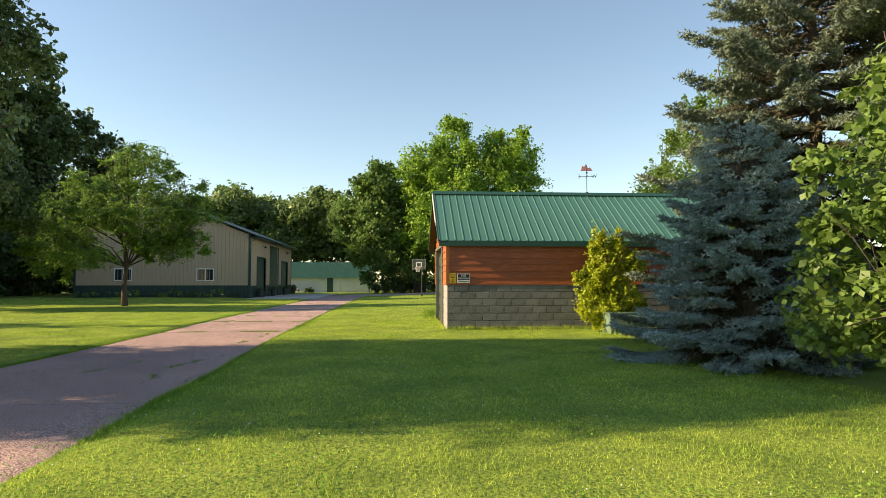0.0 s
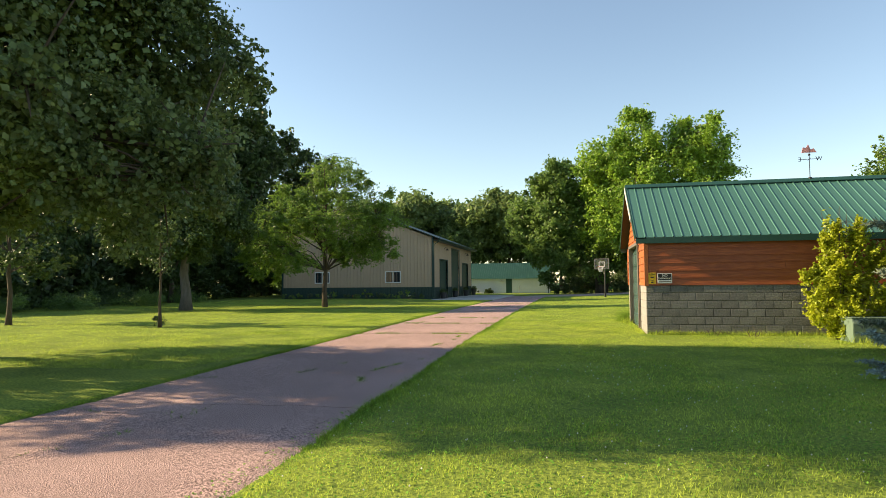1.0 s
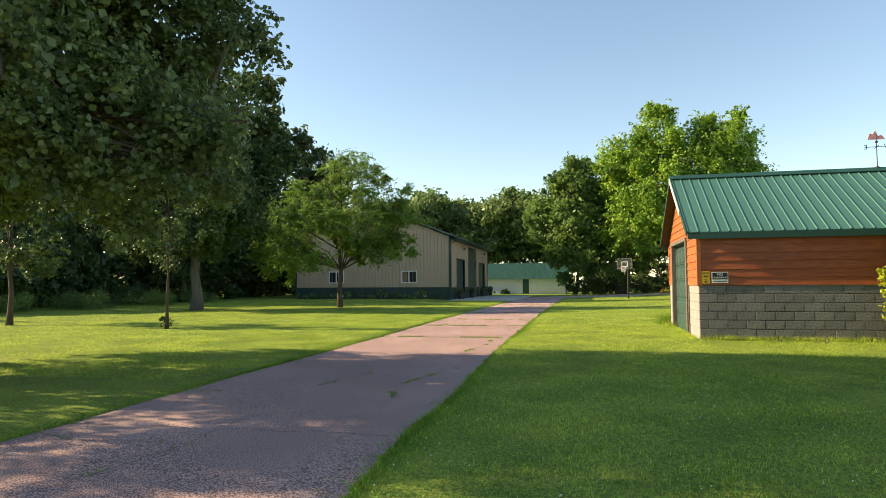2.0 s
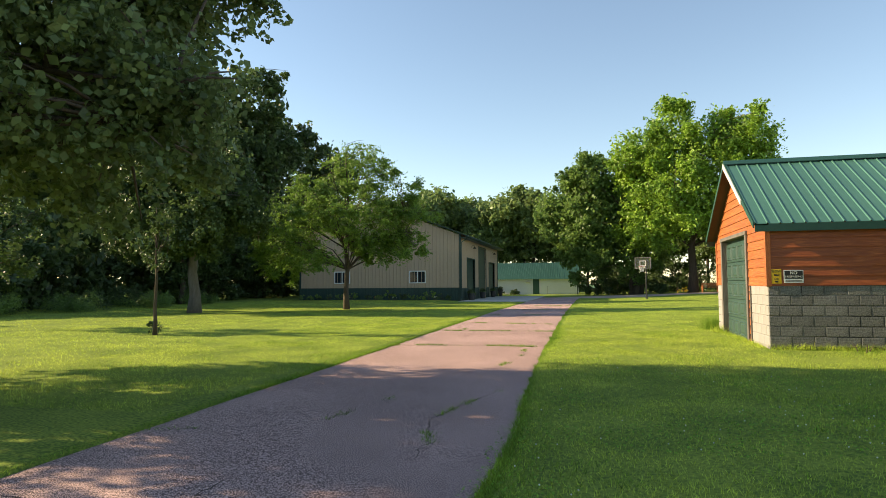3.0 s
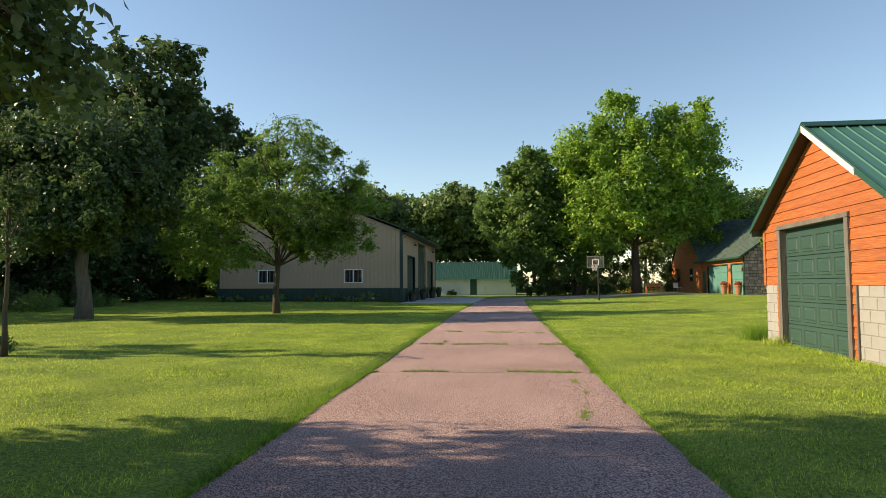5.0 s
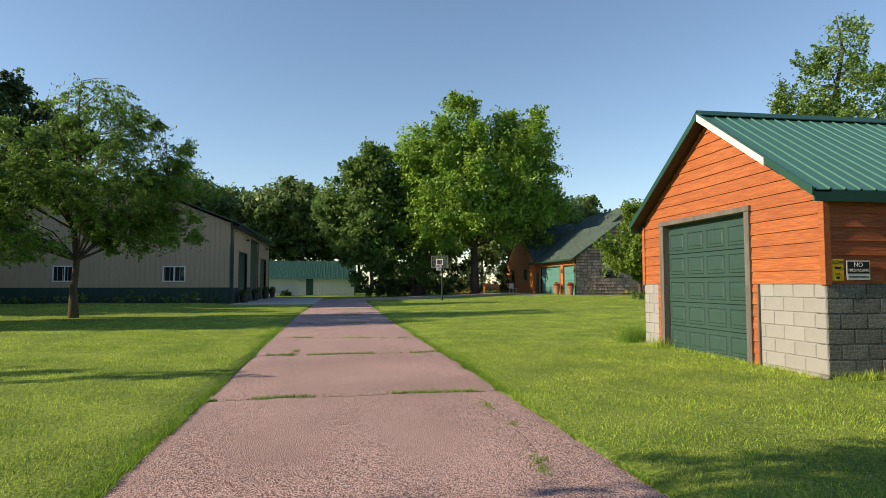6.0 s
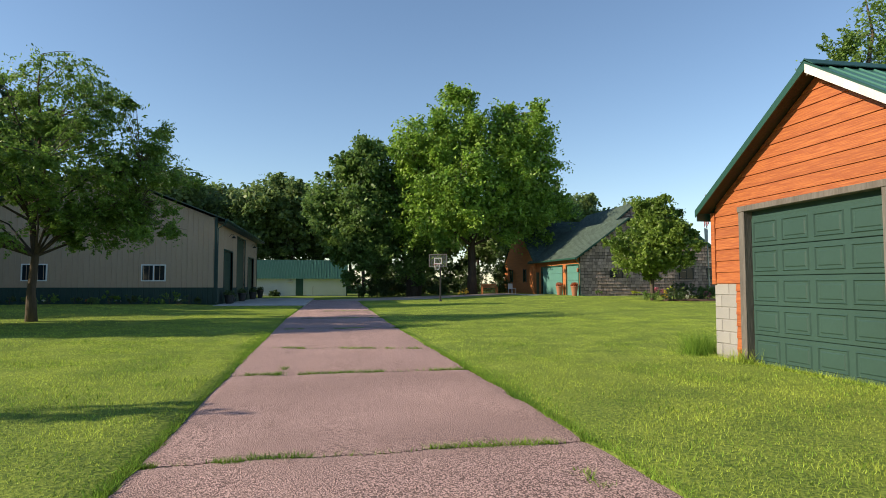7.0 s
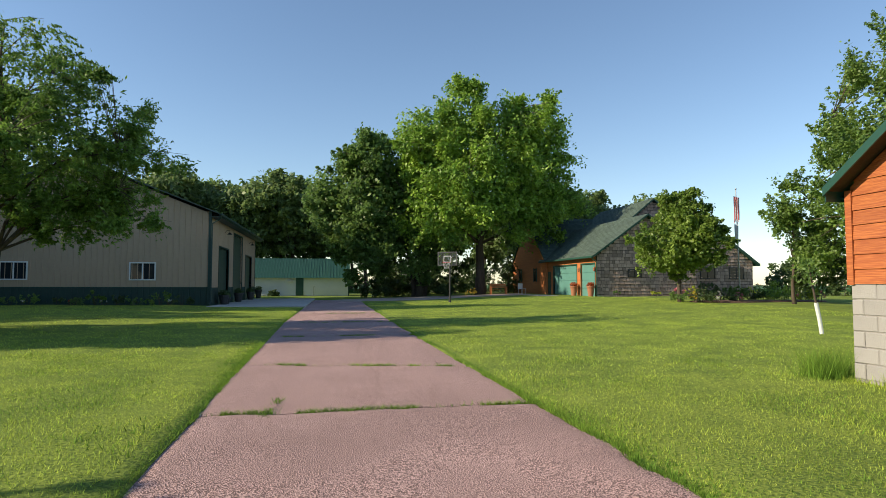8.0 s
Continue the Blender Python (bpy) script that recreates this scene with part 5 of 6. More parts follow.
for i in range(14):
    q = copy_thing(thick, pose(-62 + i * 4.2, 84 + (i % 3) * 1.5, -0.1, 0, 0, i * 53.0))
for x, y, z in ((-1.5, 61, 0.8), (-1.0, 75, 1.0), (-0.5, 60.5, 0.55), (4.6, 62, 0.5), (5.6, 68, 1.0), (31, 45, 0.8), (34, 42, 0.9), (37, 41, 0.9), (8.2, 69, 1.0), (14, 66, 0.9), (19, 66, 0.9)):
    q = copy_thing(thick, pose(x, y, -0.1, 0, 0, x * 31))
    q.scale = (0.8, 0.8, z)
for i, (x, y, r, h) in enumerate(((1.2, 63, 1.5, 2.6), (3.6, 65, 1.7, 3.0), (8.4, 62, 1.8, 3.4), (6.6, 66, 1.6, 2.2), (-3.6, 57, 1.4, 2.2), (-2.2, 58, 1.5, 2.0), (3.4, 54.2, 0.8, 1.3), (-14.8, 65.2, 0.6, 0.8), (-12.9, 65.2, 0.7, 0.7), (11.0, 60, 2.0, 4.0), (10.5, 64, 2.5, 5.0))):
    bush((x, y), r, h, LEAF_DARK, 160 + i, "dark bush under the trees", clumps=60, per=40, leaf=0.12)
bush((5.4, 52.4), 0.5, 0.7, FLOWER_Y, 170, "bush with yellow flowers by the gravel", clumps=24, per=26, leaf=0.06)
bush((1.55, -0.28), 0.32, 0.22, LEAF_MID, 171, "low weeds at the foot of the block wall", clumps=14, per=20, leaf=0.04)
bush((2.45, -0.4), 0.42, 0.2, FLOWER_W, 172, "low white-flowered weeds at the foot of the block wall", clumps=14, per=20, leaf=0.035)


# ---- things about the yard ----
box_ = thing("utility_box", (4.62, -1.68, lawn_z(4.62, -1.68)), "green steel utility box on the lawn by the shrub", "utility box")
bm = bmesh.new()
prism(bm, [(-0.36, -0.05), (0.36, -0.05), (0.36, 0.47), (0.30, 0.52), (-0.30, 0.52), (-0.36, 0.42)], "x", -0.62, 0.62)
bmesh.ops.bevel(bm, geom=bm.edges[:], offset=0.012, segments=2, affect="EDGES")
part("body", bm, BOX_GREEN, box_)
part("lid", boxes((-0.64, 0.64, -0.33, 0.33, 0.515, 0.54), bevel=0.008), BOX_GREEN, box_)
st = part("sticker", boxes((-0.08, 0.17, -0.366, -0.3605, 0.27, 0.43)), WHITE, box_, "white warning sticker")
part("stripe", boxes((-0.07, 0.05, -0.3685, -0.3662, 0.36, 0.42)), RED, st)
for i in range(3):
    part("text_bar", boxes((-0.07, 0.15, -0.3685, -0.3662, 0.285 + i * 0.023, 0.295 + i * 0.023)), BLACK, st)

SOUTH = pose(0, 0, 0, 90, 0, 0)
ys_ = thing("sign", (0.155, -0.022, 1.40), "yellow caution sign on the cedar wall", "sign")
part("plate", boxes((-0.095, 0.095, -0.006, 0.0, -0.145, 0.145), bevel=0.002), YELLOW, ys_)
letters("lettering", "SLOW", 0.062, Matrix.Translation((0, -0.0072, 0.10)) @ SOUTH, BLACK, ys_, "black lettering")
part("emblem", prism(bmesh.new(), [(-0.05, 0.03), (-0.03, 0.045), (0.04, 0.035), (0.055, 0.05), (0.06, 0.03), (0.035, 0.01), (-0.03, 0.01)], "y", -0.0085, -0.0065), BLACK, ys_, "plain black emblem")
letters("lettering", "LAB", 0.045, Matrix.Translation((0, -0.0072, -0.055)) @ SOUTH, BLACK, ys_)
part("text_bar", boxes((-0.025, 0.03, -0.0085, -0.0065, -0.12, -0.09)), BLACK, ys_)
ns = thing("sign", (0.47, -0.022, 1.395), "black and white no trespassing sign on the cedar wall", "sign")
part("plate", boxes((-0.178, 0.178, -0.006, 0.0, -0.128, 0.128), bevel=0.002), WHITE, ns)
part("panel", boxes((-0.165, 0.165, -0.008, -0.0062, -0.045, 0.115)), BLACK, ns)
letters("lettering", "NO", 0.085, Matrix.Translation((0, -0.0092, 0.07)) @ SOUTH, WHITE, ns, "white lettering")
letters("lettering", "TRESPASSING", 0.054, Matrix.Translation((0, -0.0092, -0.003)) @ SOUTH, WHITE, ns)
part("text_bar", boxes((-0.15, 0.15, -0.008, -0.0062, -0.10, -0.075)), BLOCK_GREY, ns)

vane = thing("weather_vane", (4.85, GW / 2, APEX + 0.05), "black iron weather vane with faded pink figure on the ridge", "weather vane")
part("foot", lathe(bmesh.new(), [(0.06, -0.02), (0.05, 0.02), (0.015, 0.04)], 10), BLACK, vane)
part("rod", tube(bmesh.new(), [(0, 0, 0), (0, 0, 0.92)], [0.011, 0.009], 6), BLACK, vane)
part("arm", tube(bmesh.new(), [(-0.24, 0.03, 0.55), (0.24, -0.03, 0.55)], [0.008, 0.008], 5), BLACK, vane)
part("arm", tube(bmesh.new(), [(-0.03, -0.2, 0.55), (0.03, 0.2, 0.55)], [0.008, 0.008], 5), BLACK, vane)
for ch, x, y in (("E", -0.24, 0.03), ("W", 0.24, -0.03)):
    letters("letter", ch, 0.17, Matrix.Translation((x, y, 0.55)) @ pose(0, 0, 0, 90, 0, 180), BLACK, vane)
part("ball", lathe(bmesh.new(), [(0.005, -0.035), (0.03, -0.02), (0.035, 0), (0.03, 0.02), (0.005, 0.035)], 10, (0, 0, 0.68)), BLACK, vane)
part("figure", prism(bmesh.new(), [(-0.20, 0.74), (0.20, 0.74), (0.12, 0.86), (0.04, 0.83), (-0.02, 0.98), (-0.08, 0.88), (-0.16, 0.90)], "y", -0.006, 0.006), PINK, vane, "faded pink sheet figure")

HB = lawn_z(0.78, 37.8)
hoop = thing("basketball_hoop", (0.78, 37.8, HB), "basketball hoop on a steel pole at the edge of the lawn", "basketball hoop", turn=-25)
part("pole", tube(bmesh.new(), [(0, 0, -0.1), (0, 0, 2.75)], [0.06, 0.055], 10), BLACK, hoop)
part("pole_pad", tube(bmesh.new(), [(0, 0, 0.0), (0, 0, 0.12)], [0.10, 0.09], 10), BLACK, hoop)
for z0, z1 in ((2.4, 2.55), (2.65, 2.95)):
    part("bracket", tube(bmesh.new(), [(0, 0, z0), (0, -0.6, z1)], [0.03, 0.03], 6), STEEL, hoop)
board = part("backboard", boxes((-0.60, 0.60, -0.64, -0.62, 2.40, 3.22)), clear(), hoop, "cloudy acrylic backboard")
for d in ((-0.64, 0.64, 3.20, 3.25), (-0.64, 0.64, 2.37, 2.42), (-0.64, -0.59, 2.42, 3.20), (0.59, 0.64, 2.42, 3.20)):
    part("board_frame", boxes((d[0], d[1], -0.66, -0.60, d[2], d[3])), BLOCK_GREY, board)
for d in ((-0.25, 0.25, 2.95, 2.99), (-0.25, 0.25, 2.57, 2.61), (-0.25, -0.21, 2.61, 2.95), (0.21, 0.25, 2.61, 2.95)):
    part("target_line", boxes((d[0], d[1], -0.645, -0.641, d[2], d[3])), WHITE, board)
ring = [(0.23 * math.cos(a * math.pi / 9), -0.90 + 0.23 * math.sin(a * math.pi / 9), 2.55) for a in range(19)]
rim = part("rim", tube(bmesh.new(), ring, [0.012] * 19, 6, cap=False), RED, hoop, "red steel rim")
bm = bmesh.new()
for a in range(12):
    b0, b1 = a * math.pi / 6, a * math.pi / 6 + 0.35
    for s in (-1, 1):
        tube(bm, [(0.23 * math.cos(b0), -0.9 + 0.23 * math.sin(b0), 2.54), (0.17 * math.cos(b0 + s * 0.26), -0.9 + 0.17 * math.sin(b0 + s * 0.26), 2.35), (0.13 * math.cos(b0), -0.9 + 0.13 * math.sin(b0), 2.14)], [0.006] * 3, 3)
tagged(part("net", bm, CLOTH_W, rim), kind="stuff")

FX, FY = 16.4, 30.4
fz = lawn_z(FX, FY)
flag = thing("flagpole", (FX, FY, fz), "slim steel flagpole with two limp flags in the flower bed", "flagpole", turn=-50)
part("pole", tube(bmesh.new(), [(0, 0, -0.1), (-0.10, 0, 6.45)], [0.045, 0.025], 10), STEEL, flag)
part("finial", lathe(bmesh.new(), [(0.01, -0.05), (0.05, -0.02), (0.055, 0), (0.04, 0.04), (0.005, 0.055)], 10, (-0.10, 0, 6.5)), STEEL, flag)


def limp(x, w, z0, z1, seed, name, material, label=""):
    """A strip of limp cloth hanging in folds beside the pole."""
    v, f = [], []
    n, m = 14, 3
    for j in range(n + 1):
        z = z0 + (z1 - z0) * j / n
        for i in range(m + 1):
            u = x + w * i / m
            v.append((u + 0.02 * noise.noise((u * 9, z * 1.2, seed)), 0.06 * math.sin(u * 42 + z * 0.9 + seed) - 0.05, z - 0.25 * u))
    k = m + 1
    f = [(j * k + i, j * k + i + 1, (j + 1) * k + i + 1, (j + 1) * k + i) for j in range(n) for i in range(m)]
    ob = raw(name, v, f, material, cloth, label, smooth=True)
    return ob


cloth = part("flag", tube(bmesh.new(), [(-0.06, 0, 3.6), (-0.09, 0, 6.2)], [0.012, 0.012], 5), STEEL, flag, "limp flag with red and white stripes")
for i in range(6):
    limp(-0.22 + i * 0.05, 0.026, 4.45 + 0.12 * (i % 3), 6.0, i, "stripe", CLOTH_R)
    limp(-0.194 + i * 0.05, 0.024, 4.45 + 0.12 * (i % 3), 6.0, i, "stripe", CLOTH_W)
limp(-0.20, 0.12, 5.45, 6.03, 1.7, "canton", NAVY)
limp(-0.19, 0.2, 3.55, 4.4, 2.0, "pennant", CLOTH_W, "plain white limp pennant")


def flower_pot(x, y, z, h, r, material, plant, label, seed):
    """A tapered pot with a rolled rim, with its plant."""
    pot = thing("flower_pot", (x, y, z), label, "flower pot")
    part("pot", lathe(bmesh.new(), [(r * 0.65, 0), (r * 0.9, h * 0.75), (r * 1.0, h * 0.86), (r * 1.06, h * 0.88), (r * 1.06, h), (r * 0.92, h), (r * 0.9, h * 0.93)], 16), material, pot, smooth=False)
    rg = np.random.default_rng(seed)
    c, d = in_lobes(rg, [(0, 0, h + r * 0.35, r * 1.1, r * 1.1, r * 0.8)], 420, 0.1)
    v, f = leaf_quads(rg, c, d, 0.06)
    part_ = raw("plant", v, f, plant, pot)
    return pot


for i, (y, m_) in enumerate(((41.02, FLOWER_O), (44.3, FLOWER_O))):
    flower_pot(HX - 0.45, y, 0.345, 0.75, 0.28, TERRACOTTA, m_, "tall terracotta pot of rust-coloured flowers beside the house doors", 210 + i)
for i, (y, h) in enumerate(((36.6, 0.55), (42.3, 0.6), (48.4, 0.6), (53.6, 0.7), (37.2, 0.4))):
    flower_pot(SX1 + 0.55, y, 0.0, h, 0.3, DARK_POT, LEAF_DARK, "dark pot with a leafy plant beside the shed doors", 220 + i)

# seat and chair under the maple
bz = lawn_z(8.0, 52.4) + 0.035
bench = thing("garden_bench", (8.0, 52.6, bz), "red-brown wooden garden bench under the trees", "bench")
for x in (-0.7, 0.7):
    part("leg", boxes((x - 0.04, x + 0.04, -0.28, -0.2, -0.05, 0.62), bevel=0.006), CEDAR_HOUSE, bench)
    part("leg", boxes((x - 0.04, x + 0.04, 0.2, 0.28, -0.05, 0.9), bevel=0.006), CEDAR_HOUSE, bench)
    part("armrest", boxes((x - 0.06, x + 0.06, -0.3, 0.3, 0.62, 0.66), bevel=0.006), CEDAR_HOUSE, bench)
for i in range(4):
    part("slat", boxes((-0.72, 0.72, -0.24 + i * 0.115, -0.14 + i * 0.115, 0.42, 0.45), bevel=0.005), CEDAR_HOUSE, bench)
for i in range(3):
    part("back_slat", boxes((-0.72, 0.72, 0.22, 0.25, 0.55 + i * 0.13, 0.65 + i * 0.13), bevel=0.005), CEDAR_HOUSE, bench)
chair = thing("garden_chair", (10.3, 52.9, lawn_z(10.3, 52.9) + 0.035), "pale metal garden chair beside the bench", "chair", turn=25)
for x in (-0.25, 0.25):
    for y in (-0.22, 0.22):
        part("leg", tube(bmesh.new(), [(x, y, -0.05), (x * 0.95, y, 0.42)], [0.015, 0.015], 6), WHITE, chair)
part("seat", boxes((-0.28, 0.28, -0.26, 0.26, 0.41, 0.45), bevel=0.01), WHITE, chair)
bm = boxes((-0.28, 0.28, 0.22, 0.26, 0.45, 0.92), bevel=0.012)
part("backrest", bm, WHITE, chair)

sap = thing("sapling", (5.4, 11.75, lawn_z(5.4, 11.75)), "leaning sapling in a white trunk guard", "young tree")
part("guard", tube(bmesh.new(), [(0, 0, -0.05), (-0.06, 0, 0.35), (-0.15, 0, 0.78)], [0.05, 0.05, 0.05], 10), VINYL, sap, "white plastic trunk guard")
part("trunk", tube(bmesh.new(), [(-0.14, 0, 0.75), (-0.22, 0, 1.15), (-0.30, 0.02, 1.7)], [0.03, 0.025, 0.008], 7), BARK, sap)
rg = np.random.default_rng(5)
c, d = in_lobes(rg, [(-0.3, 0, 1.55, 0.3, 0.3, 0.4)], 140, 0.1)
v, f = leaf_quads(rg, c, d, 0.06)
raw("crown", v, f, LEAF_MID, sap)
# small posts before the white shed
rack = thing("wooden_rack", (-3.9, 63.0, 0.0), "dark timber rack beside the white shed", "rack")
for x in (0, 1.5):
    part("post", boxes((x - 0.06, x + 0.06, -0.06, 0.06, -0.1, 1.5), bevel=0.005), GREY_WOOD, rack)
part("rail", boxes((-0.1, 1.6, -0.04, 0.04, 1.45, 1.53)), GREY_WOOD, rack)
part("rail", boxes((-0.1, 1.6, -0.04, 0.04, 0.5, 0.58)), GREY_WOOD, rack)
hyd = thing("yard_hydrant", (-8.75, 64.6, 0.0), "thin steel yard hydrant before the white shed", "hydrant")
part("pipe", tube(bmesh.new(), [(0, 0, -0.1), (0, 0, 0.95), (0.12, 0, 1.0)], [0.03, 0.03, 0.025], 6), STEEL, hyd)
for i, y in enumerate((43.95, 41.0)):
    lm = thing("wall_lantern", (HX - 0.02, y + 0.1, 2.3), "rust-brown wall lantern beside the garage door", "wall lamp")
    part("bracket", boxes((-0.12, 0.02, -0.03, 0.03, 0.18, 0.22)), TERRACOTTA, lm)
    part("cage", lathe(bmesh.new(), [(0.03, -0.12), (0.075, -0.08), (0.085, 0.1), (0.1, 0.12), (0.02, 0.2)], 8, (-0.12, 0, 0)), TERRACOTTA, lm)
part("mulch_bed", lathe(bmesh.new(), [(2.2, -0.1), (2.1, 0.05), (1.4, 0.09), (0.1, 0.1)], 24, (0, 0, 0)), MULCH).matrix_basis = Matrix.Translation((17.0, 29.6, lawn_z(17, 29.6))) @ Matrix.Diagonal((2.0, 0.5, 1, 1))
tagged(bpy.data.objects["mulch_bed"], "low reddish mulch mound of the flower bed", "flower bed", kind="structure")

# ---- long weeds, cracks and their grass ----
def blades(rng, x, y, z, height, width, lean=0.35):
    """Grass blades as bent triangles on the given feet."""
    n = len(x)
    a = rng.uniform(0, 2 * np.pi, n)
    h = height * rng.uniform(0.55, 1.25, n)
    w = width * rng.uniform(0.7, 1.3, n)
    foot = np.stack([x, y, z - 0.01], 1)
    s = np.stack([np.cos(a), np.sin(a), np.zeros(n)], 1) * w[:, None] / 2
    b = rng.normal(size=(n, 2)) * lean * h[:, None]
    tip = foot + np.stack([b[:, 0], b[:, 1], h], 1)
    v = np.stack([foot - s, foot + s, tip], 1).reshape(-1, 3)
    return v, np.arange(n * 3).reshape(-1, 3)


rg = np.random.default_rng(77)


def vz(x, y):
    return np.array([lawn_z(a, b) for a, b in zip(x, y)])


def tuft(x, y, r, n, h, name, label, material, w=0.012, seed=1, lean=0.45):
    g = np.random.default_rng(seed)
    px, py = x + g.normal(size=n) * r, y + g.normal(size=n) * r
    v, f = blades(g, px, py, vz(px, py), h, w, lean)
    return tagged(raw(name, v, f, material), label, "weeds", kind="stuff")


tuft(-0.06, 5.42, 0.15, 1100, 0.42, "weeds", "tall rank grass at the garage corner", EDGE, 0.006, 1, 0.5)
tuft(-0.12, 4.2, 0.12, 160, 0.22, "weeds", "weeds at the foot of the door frame", BLADES, 0.012, 2)
tuft(4.3, -2.12, 0.28, 260, 0.2, "weeds", "grass around the utility box", BLADES, 0.012, 3)
wx = rg.uniform(0.0, 7.5, 2600)
wy = -np.abs(rg.normal(size=2600)) * 0.07 - 0.015
v, f = blades(rg, wx, wy, vz(wx, wy), 0.14, 0.010, 0.5)
tagged(raw("weeds", v, f, BLADES), "fringe of uncut grass along the block wall", "weeds", kind="stuff")
wy = rg.uniform(0.0, 5.1, 1300)
wx = -np.abs(rg.normal(size=1300)) * 0.05 - 0.06
v, f = blades(rg, wx, wy, vz(wx, wy), 0.09, 0.010, 0.5)
tagged(raw("weeds", v, f, BLADES), "fringe of uncut grass along the garage door", "weeds", kind="stuff")

# grass rooted in the cracks
CX, CY = [], []
for k in range(4, 10):
    for s in range(1900):
        x = rg.uniform(DRIVE_W, DRIVE_E)
        lump = noise.noise((x * 1.1 + k * 5.3, k * 2.0, 1.0)) + 0.35 * noise.noise((x * 4.0, k * 7.0, 2.0))
        lump += 0.25 * (abs(x + 6.0) < 0.35) + 0.12 * (x > DRIVE_E - 0.7)
        need = 0.05
        if lump > need or rg.random() < 0.06:
            CX.append(x)
            CY.append(crack_y(k, x) + rg.normal() * (0.012 + 0.05 * max(0.0, lump - need)))
CX, CY = np.array(CX), np.array(CY)
v, f = blades(rg, CX, CY, np.full(len(CX), -0.09), 0.055, 0.009, 0.7)
tagged(raw("crack_grass", v, f, EDGE), "tufts of grass rooted in the driveway cracks", "grass", kind="stuff")


def crack(pts, width, grass, seed):
    """A ragged open crack in the paving, with some grass in it."""
    g = np.random.default_rng(seed)
    line = []
    for (x0, y0), (x1, y1) in zip(pts, pts[1:]):
        n = max(3, int(math.hypot(x1 - x0, y1 - y0) / 0.06))
        line += [(x0 + (x1 - x0) * i / n + g.normal() * 0.014, y0 + (y1 - y0) * i / n + g.normal() * 0.014) for i in range(n)]
    v, f = [], []
    for i, (x, y) in enumerate(line):
        w = width * g.uniform(0.3, 1.1) * min(1, i / 4 + 0.1, (len(line) - i) / 4)
        a, b = line[max(i - 1, 0)], line[min(i + 1, len(line) - 1)]
        dx, dy = b[0] - a[0], b[1] - a[1]
        L = math.hypot(dx, dy) or 1
        z = -0.078 + 0.012 * noise.noise((x * 0.8, y * 0.5, 3.0)) + 0.004
        v += [(x - dy / L * w, y + dx / L * w, z), (x + dy / L * w, y - dx / L * w, z)]
    f = [(2 * i, 2 * i + 1, 2 * i + 3, 2 * i + 2) for i in range(len(line) - 1)]
    c = raw("crack", v, f, DIRT, drive)
    if grass:
        L = np.array(line)
        i = g.integers(0, len(L), grass)
        lump = np.array([noise.noise((j * 0.11, seed * 1.0, 2.0)) for j in range(len(L))])[i] > 0.02
        p = L[i][lump] + g.normal(size=(lump.sum(), 2)) * 0.03
        bv, bf = blades(g, p[:, 0], p[:, 1], np.full(len(p), -0.085), 0.05, 0.010, 0.6)
        tagged(raw("crack_grass", bv, bf, EDGE), "tufts of grass rooted in the driveway cracks", "grass", kind="stuff")
    return c


crack([(-4.82, -9.0), (-4.84, -8.4), (-5.06, -7.5), (-4.95, -7.0), (-4.78, -6.3), (-4.62, -5.65)], 0.005, 900, 301)
crack([(-7.6, -8.5), (-6.5, -8.1), (-6.1, -7.7), (-5.95, -7.1), (-5.8, -6.35)], 0.005, 300, 302)
crack([(-4.95, -3.3), (-4.85, -2.6), (-4.75, -1.6), (-4.8, -0.6)], 0.004, 700, 303)
crack([(-6.6, -13.2), (-6.1, -12.0), (-5.9, -10.8), (-6.0, -9.6)], 0.005, 200, 304)
crack([(-7.9, -10.6), (-7.0, -10.9), (-6.1, -10.8)], 0.004, 80, 305)
crack([(-7.35, 4.1), (-7.2, 4.8), (-7.25, 5.6)], 0.004, 320, 306)
crack([(-6.1, 5.2), (-6.0, 7.0), (-6.2, 9.5), (-6.0, 12.5)], 0.003, 0, 307)
crack([(-7.7, -4.9), (-6.6, -4.4), (-5.6, -4.7), (-4.6, -4.5)], 0.004, 0, 308)
crack([(-7.6, -14.0), (-6.4, -13.4), (-5.0, -13.9)], 0.004, 0, 309)

# ---- grass ----
def sward(name, x0, x1, y0, y1, per_m2, height, width, label, seed, material=BLADES, patch=0.0):
    g = np.random.default_rng(seed)
    n = int((x1 - x0) * (y1 - y0) * per_m2)
    x, y = g.uniform(x0, x1, n), g.uniform(y0, y1, n)
    west = DRIVE_W - 0.022 * np.clip(y, -16, 19)
    east = DRIVE_E + np.where(y < 0, -0.027 * np.maximum(y, -16), -0.013 * np.minimum(y, 17))
    ok = ~((x > west - 0.02) & (x < east + 0.03) & (y < 49)) & ~((x > -0.02) & (x < GL) & (y > -0.02) & (y < GW + 0.02)) & ~((x < -8.2) & (x > -13.4) & (y > 33.1))
    if patch:
        ok &= np.array([noise.noise((a * 0.8, b * 0.8, seed * 1.0)) > patch for a, b in zip(x, y)])
    x, y = x[ok], y[ok]
    hv = np.array([0.8 + 0.5 * noise.noise((a * 0.9, b * 0.9, 9.0)) for a, b in zip(x, y)])
    v, f = blades(g, x, y, vz(x, y), height * hv, width, 0.5)
    return tagged(raw(name, v, f, material), label, "grass", kind="stuff")


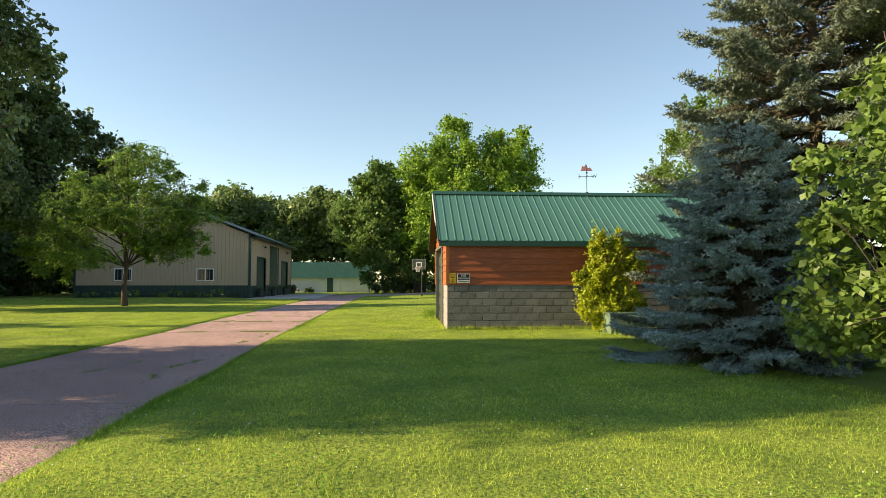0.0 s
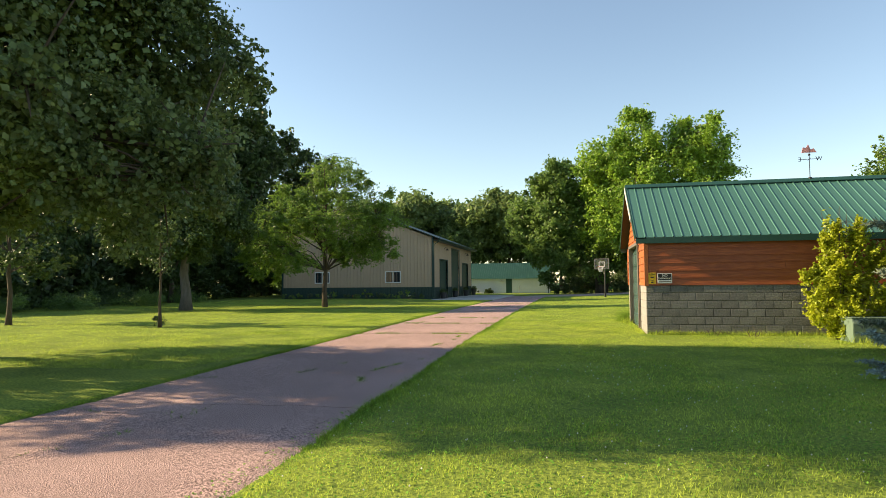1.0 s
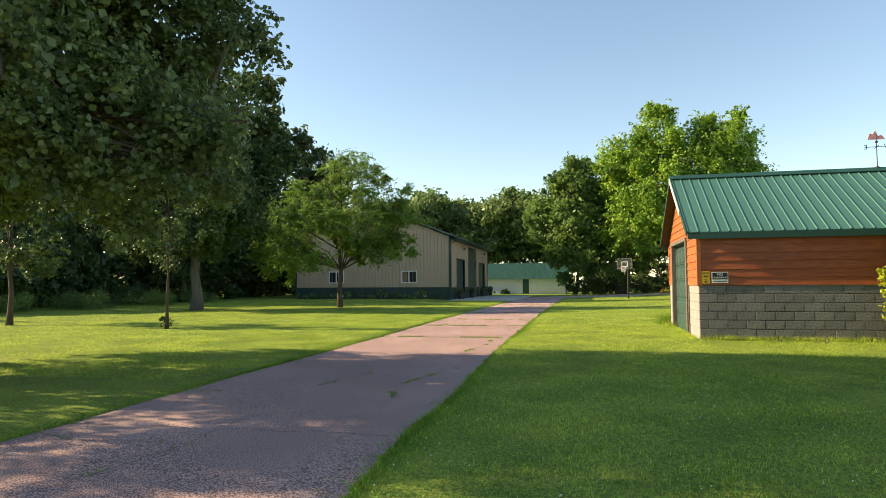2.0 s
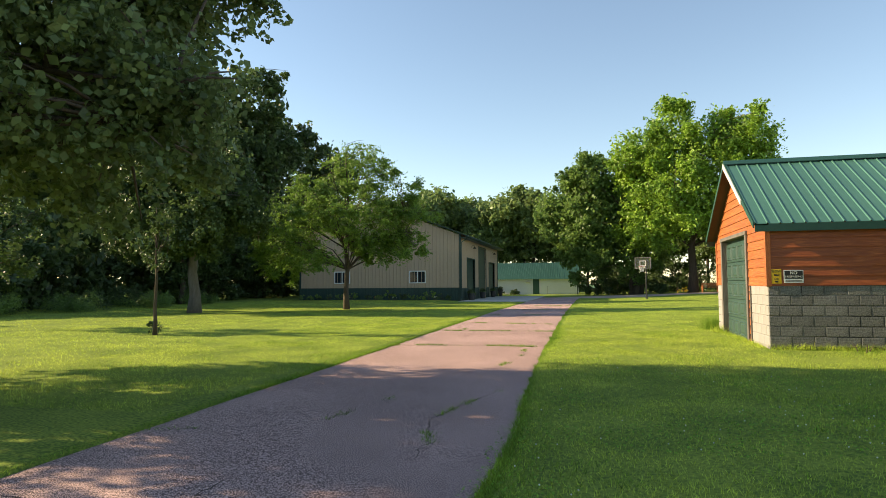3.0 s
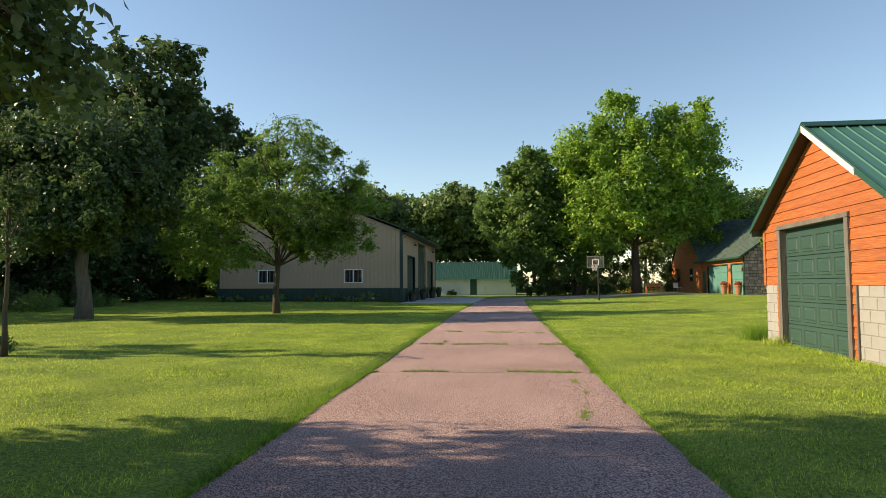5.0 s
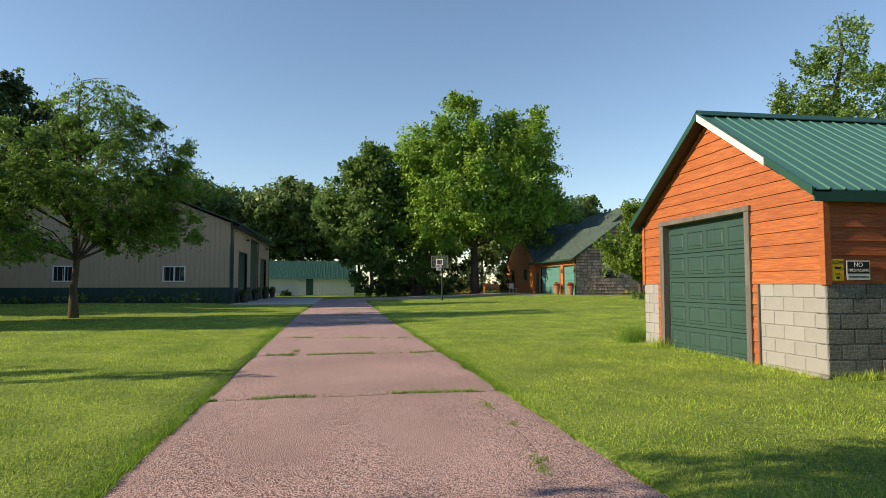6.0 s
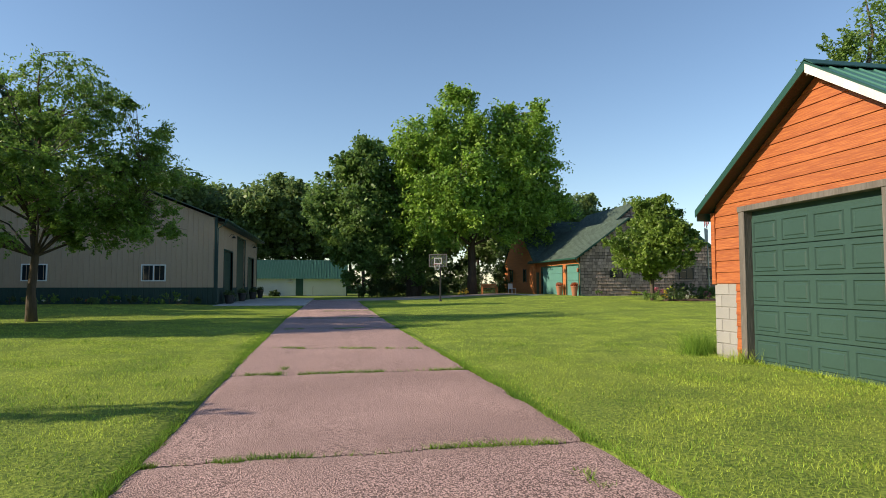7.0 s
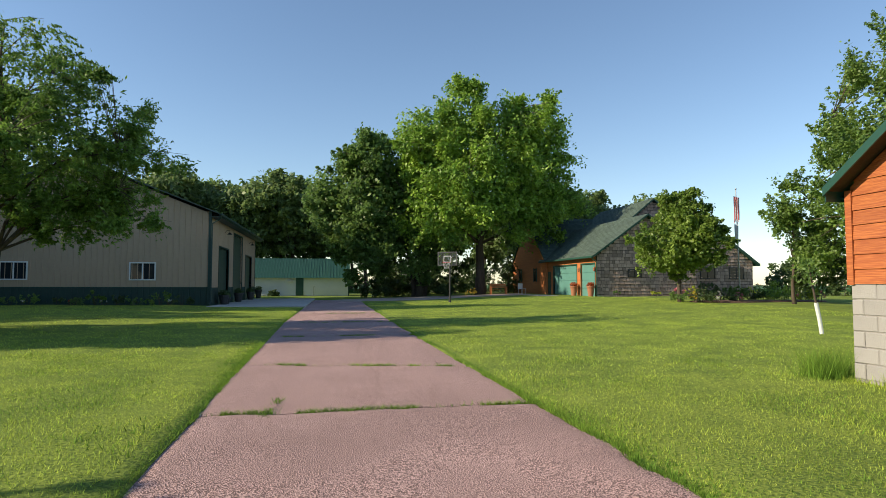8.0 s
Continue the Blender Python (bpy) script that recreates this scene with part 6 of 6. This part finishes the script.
sward("grass", -4.4, 4.5, -15.5, -4, 1700, 0.045, 0.007, "short mown lawn grass", 401)
sward("grass", -4.4, 5.0, -4, 6, 1300, 0.045, 0.0075, "short mown lawn grass", 402)
sward("grass", -12.5, -8.05, -8, 10, 1200, 0.045, 0.0075, "short mown lawn grass", 403)
sward("grass", -4.4, 9, 6, 18, 520, 0.05, 0.011, "short mown lawn grass", 404)
sward("grass", -20, -12.5, -6, 16, 300, 0.05, 0.014, "short mown lawn grass", 405)
sward("grass", -12.5, -8.05, 10, 33, 300, 0.05, 0.015, "short mown lawn grass", 406)
sward("grass", -4.4, 14, 18, 40, 130, 0.05, 0.022, "short mown lawn grass", 407)
sward("grass", -36, -20, -2, 26, 70, 0.05, 0.03, "short mown lawn grass", 408)
sward("grass", -30, -13, 16, 34, 70, 0.05, 0.03, "short mown lawn grass", 409)
sward("grass", -4.3, 4.5, -15.0, 8, 150, 0.062, 0.012, "coarse tufts in the lawn", 411, EDGE, patch=0.05)
sward("grass", -12.0, -7.7, -8, 12, 150, 0.062, 0.012, "coarse tufts in the lawn", 412, EDGE, patch=0.05)
# clover leaves and white heads
g = np.random.default_rng(410)
n = 26000
x, y = g.uniform(-4.3, 3.5, n), g.uniform(-14, -3, n)
ok = np.array([noise.noise((a * 0.6, b * 0.6, 3.3)) > 0.06 for a, b in zip(x, y)])
x, y = x[ok], y[ok]
pos = np.stack([x, y, vz(x, y) + g.uniform(0.03, 0.055, len(x))], 1)
v, f = leaf_quads(g, pos, np.tile([0, 0, 1.0], (len(x), 1)), 0.02, 1.0, wild=0.4)
tagged(raw("clover", v, f, CLOVER), "patches of clover in the lawn", "clover", kind="stuff")
i = g.integers(0, len(x), 260)
hv, hf = [], []
for a, b in zip(x[i] + g.normal(size=260) * 0.2, y[i] + g.normal(size=260) * 0.2):
    if a < drive_edges(b)[1] + 0.1:
        continue
    z, r, k = lawn_z(a, b) + 0.06, 0.0075, len(hv)
    hv += [(a + r, b, z), (a - r, b, z), (a, b + r, z), (a, b - r, z), (a, b, z + r), (a, b, z - r)]
    hf += [(k, k + 2, k + 4), (k + 2, k + 1, k + 4), (k + 1, k + 3, k + 4), (k + 3, k, k + 4), (k + 2, k, k + 5), (k + 1, k + 2, k + 5), (k + 3, k + 1, k + 5), (k, k + 3, k + 5)]
tagged(raw("clover_flower", hv, hf, FLOWER_W), "scattered white clover heads in the lawn", "flower", kind="stuff")
# grass overhanging the edges of the drive
for side, xe in ((-1, DRIVE_W), (1, DRIVE_E)):
    g = np.random.default_rng(420 + side)
    y = g.uniform(-15, 40, 30000)
    y = np.where(g.random(30000) < 0.65, g.uniform(-12, 12, 30000), y)
    ex = np.array([edge_x(side, b) for b in y])
    x = ex + side * np.where(g.random(len(y)) < 0.45, np.abs(g.normal(size=len(y))) * 0.05 - 0.03, g.uniform(-0.02, 0.32, len(y)))
    v, f = blades(g, x, y, np.full(len(x), -0.085), 0.055, 0.009, 0.6)
    tagged(raw("edge_grass", v, f, EDGE), "ragged grass hanging over the driveway edge", "grass", kind="stuff")

# ---- blocks of the garage wall, one by one ----
def block_mesh(w, h, along, name):
    """A block face, 12 mm proud of the joints, with chamfered edges."""
    c, d = 0.009, 0.012
    p = [(0, 0, d), (w, 0, d), (w, h, d), (0, h, d), (0, 0, c), (w, 0, c), (w, h, c), (0, h, c), (c, c, 0), (w - c, c, 0), (w - c, h - c, 0), (c, h - c, 0)]
    v = [(a, z, b) if along == "x" else (z, a, b) for a, b, z in p]
    f = [(0, 1, 5, 4), (1, 2, 6, 5), (2, 3, 7, 6), (3, 0, 4, 7), (4, 5, 9, 8), (5, 6, 10, 9), (6, 7, 11, 10), (7, 4, 8, 11), (8, 9, 10, 11)]
    if along == "y":
        f = [q[::-1] for q in f]
    me = bpy.data.meshes.new(name)
    me.from_pydata(v, [], f)
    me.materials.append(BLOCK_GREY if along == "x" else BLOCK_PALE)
    return me


walls_ = [o for o in garage.children if o.name.startswith("block_wall")]
J, BH, BL = 0.014, 0.2033, 0.4063
meshes = {}


def lay(along, a0, a1, wall):
    for r in range(6):
        z = r * BH
        a = a0 - (0 if r % 2 == 0 else BL / 2)
        while a < a1 - 0.02:
            s, e = max(a, a0), min(a + BL, a1)
            key = (along, round(e - s, 3))
            if key not in meshes:
                meshes[key] = block_mesh(e - s - J, BH - J, along, "block")
            ob = new("block", meshes[key])
            ob.parent = wall
            jit = random.uniform(-0.0015, 0.0015)
            ob.location = (s + J / 2, jit, z + J / 2) if along == "x" else (jit, s + J / 2, z + J / 2)
            a += BL


random.seed(8)
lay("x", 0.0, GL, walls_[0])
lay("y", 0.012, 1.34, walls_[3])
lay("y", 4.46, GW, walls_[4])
